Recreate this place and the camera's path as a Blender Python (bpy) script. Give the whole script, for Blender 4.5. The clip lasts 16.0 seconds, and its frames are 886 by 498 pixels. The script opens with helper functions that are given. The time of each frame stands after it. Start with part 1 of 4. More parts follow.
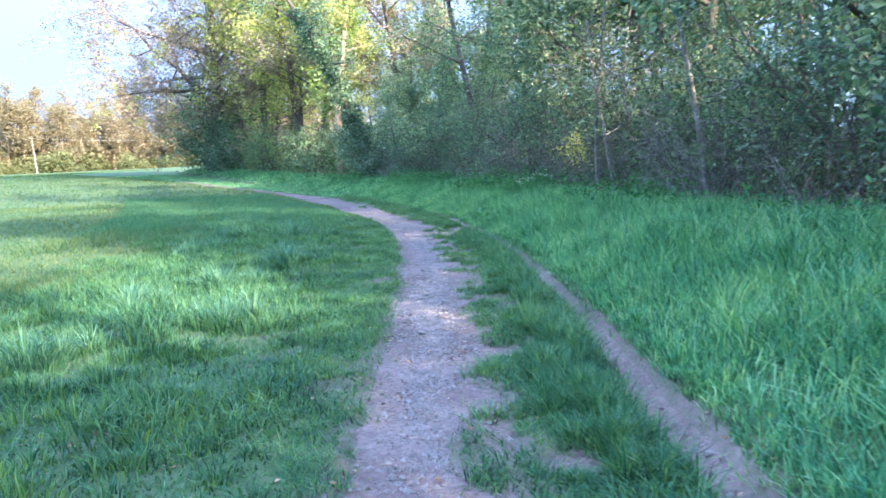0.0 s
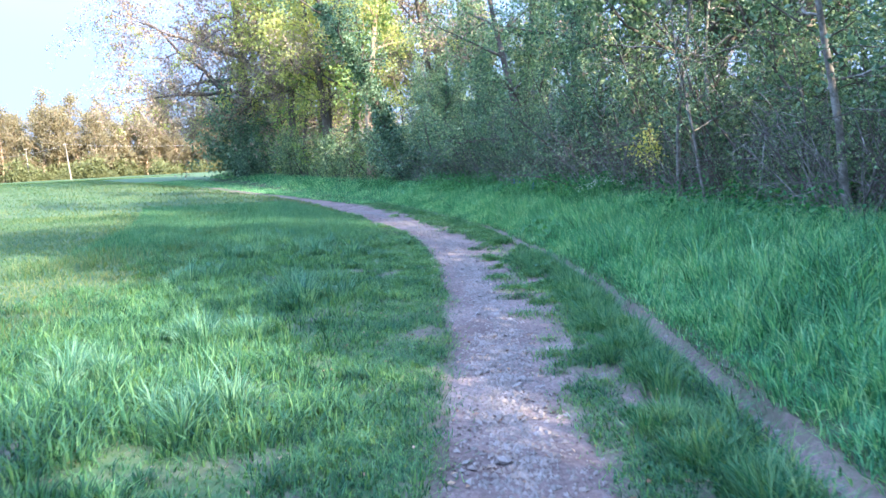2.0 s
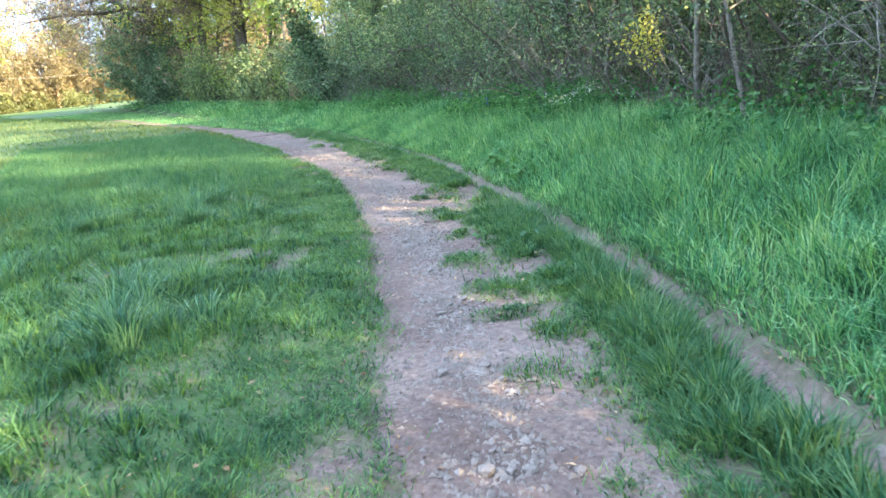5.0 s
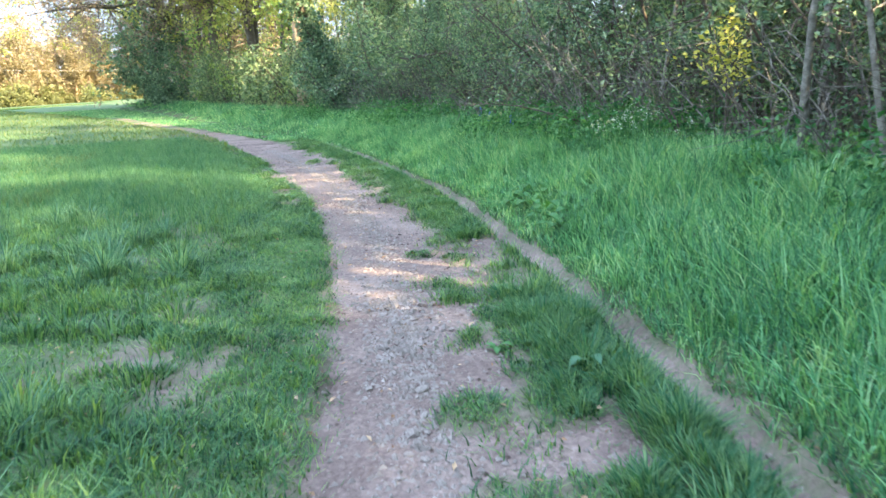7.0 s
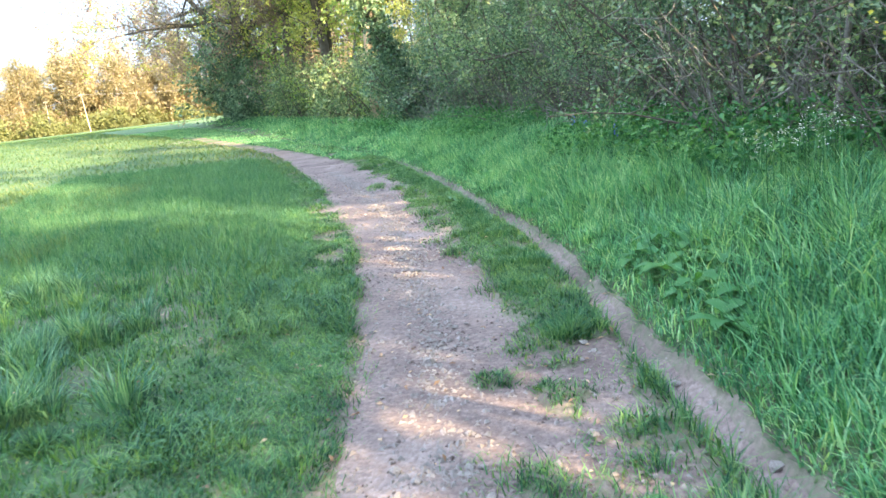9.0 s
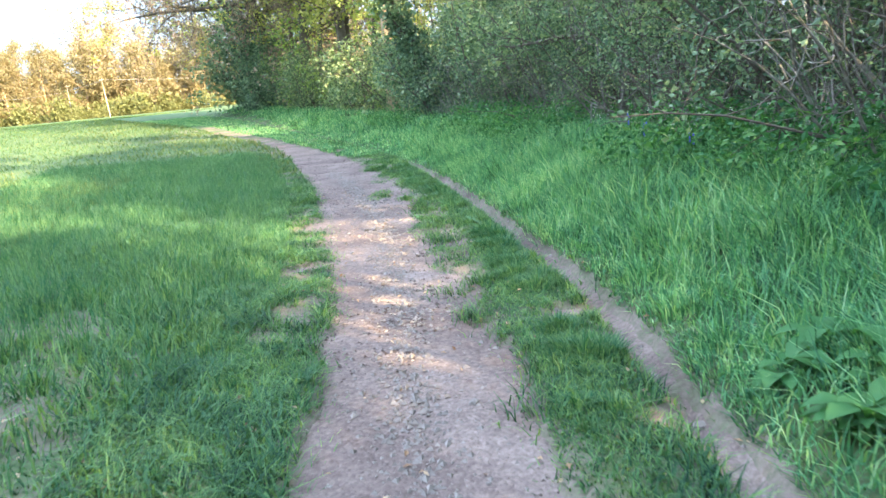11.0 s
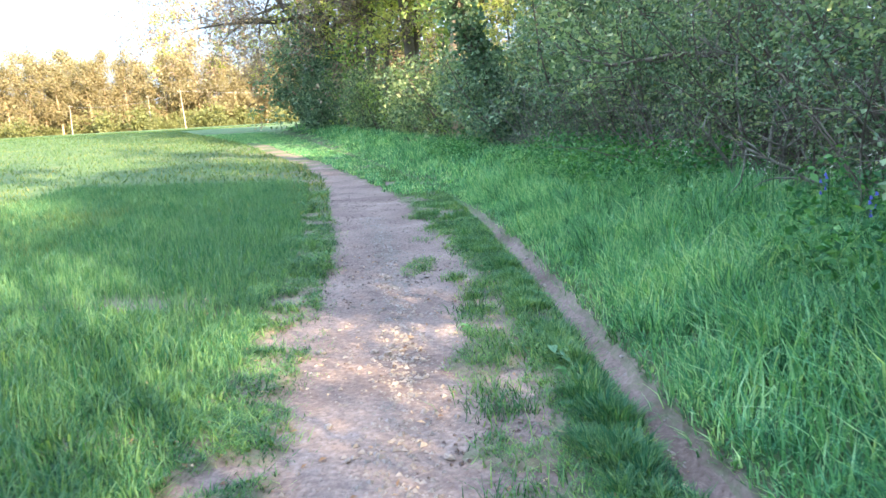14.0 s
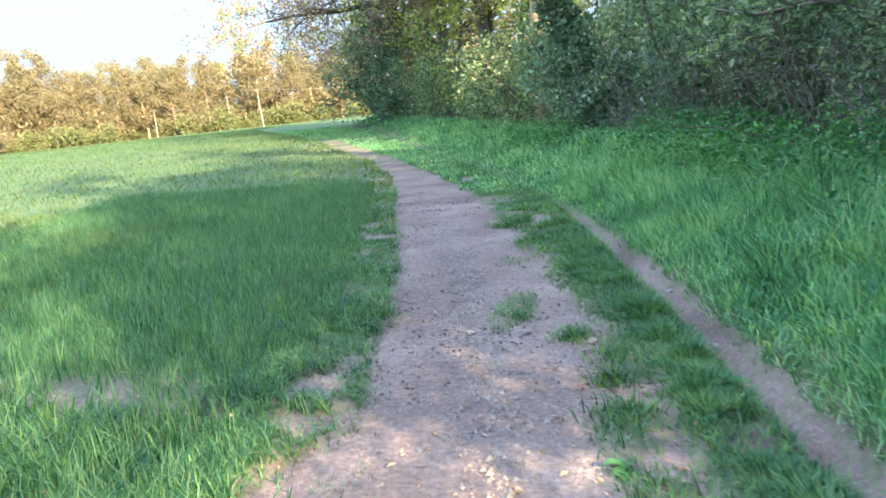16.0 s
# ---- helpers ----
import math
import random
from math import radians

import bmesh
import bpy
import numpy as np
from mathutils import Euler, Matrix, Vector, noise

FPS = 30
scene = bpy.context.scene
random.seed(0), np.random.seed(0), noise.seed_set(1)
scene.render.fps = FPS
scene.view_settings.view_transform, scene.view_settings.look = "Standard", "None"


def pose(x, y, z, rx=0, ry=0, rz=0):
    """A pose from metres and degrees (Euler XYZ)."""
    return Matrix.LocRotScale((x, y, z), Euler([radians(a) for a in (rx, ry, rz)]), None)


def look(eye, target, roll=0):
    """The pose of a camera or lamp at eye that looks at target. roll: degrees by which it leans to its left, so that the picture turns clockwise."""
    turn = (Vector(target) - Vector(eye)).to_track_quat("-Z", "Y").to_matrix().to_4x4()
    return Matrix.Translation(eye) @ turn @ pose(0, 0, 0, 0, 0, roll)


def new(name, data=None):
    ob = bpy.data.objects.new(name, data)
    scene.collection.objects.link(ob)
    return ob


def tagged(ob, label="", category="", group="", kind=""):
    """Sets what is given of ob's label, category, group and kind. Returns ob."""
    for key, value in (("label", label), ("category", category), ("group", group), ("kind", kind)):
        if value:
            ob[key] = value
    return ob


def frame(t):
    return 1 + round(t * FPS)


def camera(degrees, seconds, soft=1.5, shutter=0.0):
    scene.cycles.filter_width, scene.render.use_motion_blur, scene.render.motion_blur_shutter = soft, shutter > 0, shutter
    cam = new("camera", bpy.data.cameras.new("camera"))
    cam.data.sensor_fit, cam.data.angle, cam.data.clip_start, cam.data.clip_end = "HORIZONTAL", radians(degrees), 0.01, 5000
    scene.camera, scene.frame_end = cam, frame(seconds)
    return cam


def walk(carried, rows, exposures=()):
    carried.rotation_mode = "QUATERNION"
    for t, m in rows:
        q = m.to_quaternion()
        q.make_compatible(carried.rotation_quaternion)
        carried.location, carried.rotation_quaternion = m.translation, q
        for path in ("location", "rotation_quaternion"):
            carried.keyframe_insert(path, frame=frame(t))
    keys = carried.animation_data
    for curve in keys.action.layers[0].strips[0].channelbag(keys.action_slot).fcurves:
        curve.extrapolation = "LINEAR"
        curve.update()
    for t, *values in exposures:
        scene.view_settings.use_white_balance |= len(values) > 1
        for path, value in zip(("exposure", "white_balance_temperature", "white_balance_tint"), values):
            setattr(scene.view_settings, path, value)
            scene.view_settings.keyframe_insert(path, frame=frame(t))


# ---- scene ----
cam = camera(61.7, 16.0, 1.5, 0.3)
METRES, EYE, TILT, LEAN, TURN = 21.0, 1.48, -6.8, 2.7, 0.0
ROWS = [
    (0.0, 0.0, 0.0, 0.0, -0.0, 0.0, 0.0),
    (0.5, -0.0025, 0.0304, 0.0023, 2.73, -0.71, -0.0),
    (1.0, -0.0062, 0.0626, 0.008, 0.58, -1.01, 0.53),
    (1.5, -0.0088, 0.0944, 0.0108, 1.14, -1.07, 0.07),
    (2.0, -0.0157, 0.1273, 0.0166, 2.4, 0.18, 0.25),
    (2.5, -0.0176, 0.1578, 0.0199, 0.97, 1.13, 0.94),
    (3.0, -0.0198, 0.1887, 0.0228, 0.32, -0.57, 2.34),
    (5.5, -0.0147, 0.3427, 0.0404, -2.57, -6.89, 3.45),
    (6.0, -0.0107, 0.3738, 0.0435, -2.43, -7.02, 2.54),
    (6.5, -0.0104, 0.4064, 0.0488, -1.69, -5.96, 1.69),
    (7.0, -0.0087, 0.4363, 0.053, -0.87, -5.68, 1.28),
    (7.5, -0.0113, 0.4701, 0.0576, 2.15, -3.56, 2.48),
    (8.0, -0.0085, 0.5046, 0.0616, 1.68, -5.57, 3.25),
    (8.5, -0.0094, 0.5372, 0.0666, 4.04, -6.7, 3.03),
    (9.0, -0.0061, 0.5672, 0.072, 5.71, -5.23, 3.5),
    (11.5, -0.0213, 0.7178, 0.0866, 7.49, -5.69, 1.88),
    (12.0, -0.0264, 0.7488, 0.0916, 6.62, -5.61, 3.29),
    (12.5, -0.0285, 0.7761, 0.0957, 8.25, -5.89, 2.67),
    (13.0, -0.0335, 0.8055, 0.0994, 8.79, -5.04, 1.42),
    (13.5, -0.0347, 0.8347, 0.1033, 10.28, -3.5, 1.22),
    (14.0, -0.0391, 0.8644, 0.1061, 12.57, -3.87, -0.87),
    (14.5, -0.0442, 0.8944, 0.1085, 12.72, -5.31, -0.74),
    (15.0, -0.0558, 0.9236, 0.1112, 17.93, -5.49, 1.38),
    (15.5, -0.0641, 0.9543, 0.1136, 16.55, -5.69, 0.8),
    (16.0, -0.075, 0.9825, 0.1155, 18.5, -4.76, 1.35),
]
walk(cam, [(t, pose(0, 0, EYE, TILT, LEAN, TURN) @ pose(METRES * x, METRES * y, METRES * z, 90 + pitch, roll, yaw)) for t, x, y, z, yaw, pitch, roll in ROWS],
     [(0.0, 2.88, 4400, 17), (3.2, 2.8, 4400, 17), (5.3, 3.14, 5300, 8), (11.3, 3.2, 5350, 8), (13.0, 3.14, 5300, 8), (14.5, 3.0, 5150, 9), (16.0, 2.85, 5100, 9)])

# ---------------------------------------------------------------- light
SUN_AZ, SUN_EL = 130.0, 26.0          # clockwise from +y, degrees above the ground
SUN_DIR = Vector((math.sin(radians(SUN_AZ)) * math.cos(radians(SUN_EL)),
                  math.cos(radians(SUN_AZ)) * math.cos(radians(SUN_EL)),
                  math.sin(radians(SUN_EL))))

world = bpy.data.worlds.new("sky")
scene.world = world
world.use_nodes = True
wn, wl = world.node_tree.nodes, world.node_tree.links
wn.clear()
w_out = wn.new("ShaderNodeOutputWorld")
w_bg = wn.new("ShaderNodeBackground")
w_sky = wn.new("ShaderNodeTexSky")
w_sky.sky_type = "NISHITA"
w_sky.sun_disc = False
w_sky.sun_elevation, w_sky.sun_rotation = radians(SUN_EL), radians(SUN_AZ)
w_sky.air_density, w_sky.dust_density, w_sky.ozone_density = 1.0, 2.5, 1.0
# thin bright cloud over most of the sky
w_co = wn.new("ShaderNodeTexCoord")
w_map = wn.new("ShaderNodeMapping")
w_map.inputs["Scale"].default_value = (1.0, 1.0, 2.6)
w_noise = wn.new("ShaderNodeTexNoise")
w_noise.inputs["Scale"].default_value = 2.2
w_noise.inputs["Detail"].default_value = 5.0
w_ramp = wn.new("ShaderNodeMapRange")
w_ramp.inputs["From Min"].default_value, w_ramp.inputs["From Max"].default_value = 0.36, 0.62
w_ramp.inputs["To Min"].default_value, w_ramp.inputs["To Max"].default_value = 0.7, 0.97
# cloud light grows from the horizon to the zenith, as under a bright hazy sky
w_sep = wn.new("ShaderNodeSeparateXYZ")
w_up = wn.new("ShaderNodeMapRange")
w_up.interpolation_type = "SMOOTHSTEP"
w_up.inputs["From Min"].default_value, w_up.inputs["From Max"].default_value = 0.1, 0.75
w_cloud = wn.new("ShaderNodeMix")
w_cloud.data_type = "RGBA"
w_cloud.inputs[6].default_value = (3.1, 3.25, 3.45, 1)
w_cloud.inputs[7].default_value = (11.0, 11.6, 12.5, 1)
w_mix = wn.new("ShaderNodeMix")
w_mix.data_type = "RGBA"
wl.new(w_co.outputs["Generated"], w_map.inputs["Vector"])
wl.new(w_co.outputs["Generated"], w_sep.inputs["Vector"])
wl.new(w_sep.outputs["Z"], w_up.inputs["Value"])
wl.new(w_up.outputs["Result"], w_cloud.inputs[0])
wl.new(w_map.outputs["Vector"], w_noise.inputs["Vector"])
wl.new(w_noise.outputs["Fac"], w_ramp.inputs["Value"])
wl.new(w_ramp.outputs["Result"], w_mix.inputs[0])
wl.new(w_sky.outputs["Color"], w_mix.inputs[6])
wl.new(w_cloud.outputs[2], w_mix.inputs[7])
wl.new(w_mix.outputs[2], w_bg.inputs["Color"])
w_bg.inputs["Strength"].default_value = 0.05
wl.new(w_bg.outputs["Background"], w_out.inputs["Surface"])

sun = new("sun", bpy.data.lights.new("sun", "SUN"))
sun.data.energy, sun.data.angle, sun.data.color = 5.0, radians(0.6), (1.0, 0.66, 0.31)
sun.matrix_world = look(Vector((0, 0, 60)), Vector((0, 0, 60)) - SUN_DIR)


# ---------------------------------------------------------------- materials
def material(name):
    m = bpy.data.materials.new(name)
    m.use_nodes = True
    n, l = m.node_tree.nodes, m.node_tree.links
    n.clear()
    return m, n, l, n.new("ShaderNodeOutputMaterial")


def ramp_node(n, stops):
    r = n.new("ShaderNodeValToRGB")
    while len(r.color_ramp.elements) < len(stops):
        r.color_ramp.elements.new(0.5)
    for e, (p, c) in zip(r.color_ramp.elements, stops):
        e.position, e.color = p, (*c, 1)
    return r


def noise_node(n, l, co, scale, detail=4.0, rough=0.55):
    t = n.new("ShaderNodeTexNoise")
    t.inputs["Scale"].default_value, t.inputs["Detail"].default_value = scale, detail
    t.inputs["Roughness"].default_value = rough
    l.new(co, t.inputs["Vector"])
    return t


def leafy(name, stops, through_tint, share=0.35, patch=0.6, rough=0.5, patch_scale=0.8, shine=0.16):
    """Leaves and blades: colour by island, drifting with place; part of the light passes through."""
    m, n, l, out = material(name)
    geo, co = n.new("ShaderNodeNewGeometry"), n.new("ShaderNodeTexCoord")
    drift = noise_node(n, l, co.outputs["Object"], patch_scale, 3.0)
    mx = n.new("ShaderNodeMath")
    mx.operation = "MULTIPLY_ADD"
    mx.inputs[1].default_value, mx.inputs[2].default_value = patch, -patch / 2
    l.new(drift.outputs["Fac"], mx.inputs[0])
    add = n.new("ShaderNodeMath")
    add.operation, add.use_clamp = "ADD", True
    l.new(geo.outputs["Random Per Island"], add.inputs[0])
    l.new(mx.outputs[0], add.inputs[1])
    ramp = ramp_node(n, stops)
    l.new(add.outputs[0], ramp.inputs["Fac"])
    b = n.new("ShaderNodeBsdfPrincipled")
    b.inputs["Roughness"].default_value = rough
    b.inputs["Specular IOR Level"].default_value = shine
    l.new(ramp.outputs["Color"], b.inputs["Base Color"])
    tint = n.new("ShaderNodeMix")
    tint.data_type, tint.blend_type = "RGBA", "MULTIPLY"
    tint.inputs[0].default_value = 1.0
    tint.inputs[7].default_value = (*through_tint, 1)
    l.new(ramp.outputs["Color"], tint.inputs[6])
    tr = n.new("ShaderNodeBsdfTranslucent")
    l.new(tint.outputs[2], tr.inputs["Color"])
    mix = n.new("ShaderNodeMixShader")
    mix.inputs["Fac"].default_value = share
    l.new(b.outputs["BSDF"], mix.inputs[1])
    l.new(tr.outputs["BSDF"], mix.inputs[2])
    l.new(mix.outputs["Shader"], out.inputs["Surface"])
    return m


def earthy(name, stops, fine, coarse, bump=0.6, depth=0.02, rough=0.95, pebbles=0.0):
    """Soil, bark and stone: two scales of noise for colour and relief."""
    m, n, l, out = material(name)
    co = n.new("ShaderNodeTexCoord")
    a = noise_node(n, l, co.outputs["Object"], coarse, 4.0)
    f = noise_node(n, l, co.outputs["Object"], fine, 6.0, 0.65)
    mixv = n.new("ShaderNodeMix")
    mixv.inputs[0].default_value = 0.45
    l.new(a.outputs["Fac"], mixv.inputs[2])
    l.new(f.outputs["Fac"], mixv.inputs[3])
    ramp = ramp_node(n, stops)
    l.new(mixv.outputs[0], ramp.inputs["Fac"])
    b = n.new("ShaderNodeBsdfPrincipled")
    b.inputs["Roughness"].default_value = rough
    b.inputs["Specular IOR Level"].default_value = 0.2
    bump_n = n.new("ShaderNodeBump")
    bump_n.inputs["Strength"].default_value, bump_n.inputs["Distance"].default_value = bump, depth
    height = f.outputs["Fac"]
    colour = ramp.outputs["Color"]
    if pebbles:
        v = n.new("ShaderNodeTexVoronoi")
        v.inputs["Scale"].default_value = pebbles
        v.inputs["Randomness"].default_value = 1.0
        l.new(co.outputs["Object"], v.inputs["Vector"])
        inv = n.new("ShaderNodeMapRange")
        inv.inputs["From Min"].default_value, inv.inputs["From Max"].default_value = 0.0, 0.6
        inv.inputs["To Min"].default_value, inv.inputs["To Max"].default_value = 1.0, 0.0
        l.new(v.outputs["Distance"], inv.inputs["Value"])
        hm = n.new("ShaderNodeMath")
        hm.operation = "ADD"
        l.new(inv.outputs["Result"], hm.inputs[0])
        l.new(f.outputs["Fac"], hm.inputs[1])
        height = hm.outputs[0]
        # a share of the grains are paler or darker than the soil between them
        grain = ramp_node(n, [(0.0, (0.55, 0.55, 0.56)), (0.35, (0.85, 0.84, 0.83)), (0.7, (1.0, 1.0, 1.0)), (0.93, (1.35, 1.34, 1.34))])
        sep = n.new("ShaderNodeSeparateColor")
        l.new(v.outputs["Color"], sep.inputs["Color"])
        l.new(sep.outputs["Red"], grain.inputs["Fac"])
        mul = n.new("ShaderNodeMix")
        mul.data_type, mul.blend_type = "RGBA", "MULTIPLY"
        mul.inputs[0].default_value = 0.4
        l.new(colour, mul.inputs[6])
        l.new(grain.outputs["Color"], mul.inputs[7])
        colour = mul.outputs[2]
    l.new(height, bump_n.inputs["Height"])
    l.new(bump_n.outputs["Normal"], b.inputs["Normal"])
    l.new(colour, b.inputs["Base Color"])
    l.new(b.outputs["BSDF"], out.inputs["Surface"])
    return m


def turf_material(soil_stops, turf_stops):
    """Turf that gives way to bare soil where the ground is worn."""
    m, n, l, out = material("turf_soil")
    co = n.new("ShaderNodeTexCoord")
    a = noise_node(n, l, co.outputs["Object"], 0.9, 4.0)
    f = noise_node(n, l, co.outputs["Object"], 24.0, 6.0, 0.65)
    mixv = n.new("ShaderNodeMix")
    mixv.inputs[0].default_value = 0.45
    l.new(a.outputs["Fac"], mixv.inputs[2])
    l.new(f.outputs["Fac"], mixv.inputs[3])
    r1, r2 = ramp_node(n, turf_stops), ramp_node(n, soil_stops)
    l.new(mixv.outputs[0], r1.inputs["Fac"])
    l.new(mixv.outputs[0], r2.inputs["Fac"])
    worn = n.new("ShaderNodeAttribute")
    worn.attribute_name = "worn"
    speck = noise_node(n, l, co.outputs["Object"], 13.0, 4.0, 0.6)
    edge = n.new("ShaderNodeMath")
    edge.operation = "MULTIPLY_ADD"
    edge.inputs[1].default_value, edge.inputs[2].default_value = 1.6, -0.8
    l.new(speck.outputs["Fac"], edge.inputs[0])
    total = n.new("ShaderNodeMath")
    total.operation, total.use_clamp = "ADD", True
    l.new(worn.outputs["Fac"], total.inputs[0])
    l.new(edge.outputs[0], total.inputs[1])
    mix = n.new("ShaderNodeMix")
    mix.data_type = "RGBA"
    l.new(total.outputs[0], mix.inputs[0])
    l.new(r1.outputs["Color"], mix.inputs[6])
    l.new(r2.outputs["Color"], mix.inputs[7])
    b = n.new("ShaderNodeBsdfPrincipled")
    b.inputs["Roughness"].default_value = 0.95
    b.inputs["Specular IOR Level"].default_value = 0.15
    bump_n = n.new("ShaderNodeBump")
    bump_n.inputs["Strength"].default_value, bump_n.inputs["Distance"].default_value = 0.7, 0.03
    l.new(f.outputs["Fac"], bump_n.inputs["Height"])
    l.new(bump_n.outputs["Normal"], b.inputs["Normal"])
    l.new(mix.outputs[2], b.inputs["Base Color"])
    l.new(b.outputs["BSDF"], out.inputs["Surface"])
    return m


GRASS = leafy("grass_blades", [(0.0, (0.016, 0.052, 0.032)), (0.4, (0.052, 0.135, 0.074)), (0.8, (0.105, 0.22, 0.1)), (1.0, (0.15, 0.265, 0.12))], (2.2, 1.6, 0.4), 0.44, 1.4, patch_scale=1.5)
FIELD = leafy("field_blades", [(0.0, (0.036, 0.08, 0.044)), (0.4, (0.066, 0.128, 0.062)), (0.75, (0.105, 0.168, 0.074)), (1.0, (0.16, 0.19, 0.09))], (2.1, 1.6, 0.4), 0.44, 1.2, patch_scale=0.25)
RANK = leafy("rank_blades", [(0.0, (0.026, 0.08, 0.055)), (0.45, (0.08, 0.185, 0.125)), (0.95, (0.2, 0.33, 0.21))], (1.75, 1.5, 0.5), 0.4, 0.8)
TALL = leafy("tall_grass_blades", [(0.0, (0.025, 0.085, 0.047)), (0.38, (0.08, 0.22, 0.118)), (0.78, (0.18, 0.38, 0.195)), (1.0, (0.34, 0.52, 0.3))], (1.8, 1.5, 0.5), 0.44, 1.1, patch_scale=1.3)
CROP = leafy("cereal_blades", [(0.0, (0.022, 0.085, 0.045)), (0.45, (0.062, 0.152, 0.082)), (0.95, (0.15, 0.26, 0.13))], (1.75, 1.5, 0.5), 0.42, 0.7)
HERB = leafy("herb_leaves", [(0.0, (0.026, 0.085, 0.036)), (0.5, (0.065, 0.17, 0.065)), (0.95, (0.14, 0.27, 0.105))], (1.5, 1.5, 0.4), 0.35)
DEEP = leafy("ivy_leaves", [(0.0, (0.04, 0.078, 0.05)), (0.5, (0.115, 0.185, 0.115)), (0.95, (0.23, 0.31, 0.19))], (1.4, 1.5, 0.8), 0.3, rough=0.42, patch=0.9, shine=0.22)
HAZEL = leafy("shrub_leaves", [(0.0, (0.055, 0.085, 0.05)), (0.45, (0.14, 0.205, 0.112)), (0.85, (0.24, 0.31, 0.165)), (1.0, (0.35, 0.38, 0.2))], (1.4, 1.45, 0.75), 0.36, patch=0.9, shine=0.18)
LIME = leafy("fresh_green_leaves", [(0.0, (0.1, 0.16, 0.06)), (0.5, (0.18, 0.26, 0.09)), (0.95, (0.29, 0.36, 0.14))], (1.8, 1.75, 0.75), 0.5)
YELLOW = leafy("yellow_leaves", [(0.0, (0.4, 0.4, 0.08)), (0.95, (0.62, 0.6, 0.2))], (1.4, 1.4, 0.6), 0.45)
SPRING = leafy("spring_leaves", [(0.0, (0.19, 0.23, 0.09)), (0.5, (0.31, 0.35, 0.13)), (0.95, (0.45, 0.46, 0.2))], (1.9, 1.75, 0.75), 0.55)
BUDS = leafy("bud_twigs", [(0.0, (0.17, 0.13, 0.11)), (0.5, (0.26, 0.21, 0.175)), (0.95, (0.32, 0.29, 0.18))], (1.2, 1.0, 0.7), 0.25)
FARLEAF = leafy("far_buds", [(0.0, (0.215, 0.19, 0.125)), (0.5, (0.25, 0.228, 0.142)), (1.0, (0.275, 0.262, 0.15))], (1.2, 1.1, 0.6), 0.5, patch=0.7, patch_scale=0.12)
FARGREEN = leafy("far_hedge_leaves", [(0.0, (0.12, 0.135, 0.062)), (0.6, (0.155, 0.178, 0.075)), (1.0, (0.195, 0.21, 0.09))], (1.3, 1.2, 0.4), 0.35, patch_scale=0.1)
PETAL = leafy("white_petals", [(0.0, (0.55, 0.57, 0.45)), (0.9, (0.8, 0.8, 0.72))], (1.0, 1.0, 0.9), 0.3)
STRAW = leafy("dry_leaves", [(0.0, (0.12, 0.07, 0.04)), (0.5, (0.26, 0.17, 0.1)), (0.95, (0.42, 0.33, 0.22))], (1.2, 1.0, 0.7), 0.2)

SOIL_STOPS = [(0.3, (0.075, 0.057, 0.053)), (0.45, (0.132, 0.103, 0.096)), (0.57, (0.19, 0.153, 0.142)), (0.72, (0.29, 0.245, 0.228))]
SOIL = earthy("path_soil", SOIL_STOPS, 26.0, 0.9, 0.55, 0.015, 0.95, 42.0)
TURF = turf_material(SOIL_STOPS, [(0.3, (0.035, 0.065, 0.028)), (0.48, (0.065, 0.115, 0.045)), (0.6, (0.09, 0.12, 0.052)), (0.74, (0.15, 0.13, 0.085))])
BARK = earthy("bark", [(0.3, (0.05, 0.042, 0.034)), (0.5, (0.11, 0.095, 0.078)), (0.7, (0.2, 0.18, 0.15))], 18.0, 3.0, 0.9, 0.02)
PALE = earthy("pale_bark", [(0.35, (0.07, 0.066, 0.055)), (0.5, (0.17, 0.16, 0.14)), (0.65, (0.32, 0.31, 0.28))], 16.0, 4.0, 0.6, 0.01)
# paler, warmer than BARK: low sunlight on trunks is put into the colour
SUNLITBARK = earthy("sunlit_bark", [(0.3, (0.2, 0.14, 0.09)), (0.5, (0.36, 0.27, 0.18)), (0.7, (0.5, 0.4, 0.28))], 14.0, 3.0, 0.8, 0.02)
POLEWOOD = earthy("weathered_pole", [(0.3, (0.3, 0.27, 0.23)), (0.7, (0.48, 0.44, 0.38))], 12.0, 2.0, 0.4, 0.01)
STONE = earthy("flint_stone", [(0.3, (0.1, 0.088, 0.082)), (0.5, (0.19, 0.172, 0.162)), (0.7, (0.32, 0.295, 0.28))], 30.0, 8.0, 0.4, 0.006, 0.7)
CRUMB = earthy("damp_earth", [(0.3, (0.045, 0.034, 0.03)), (0.5, (0.085, 0.066, 0.06)), (0.7, (0.14, 0.112, 0.102))], 30.0, 4.0, 0.5, 0.006)
WIRE = earthy("cable", [(0.3, (0.25, 0.25, 0.26)), (0.7, (0.4, 0.4, 0.4))], 10.0, 2.0, 0.1, 0.001, 0.5)


# ---------------------------------------------------------------- mesh helpers
rng = np.random.default_rng(7)


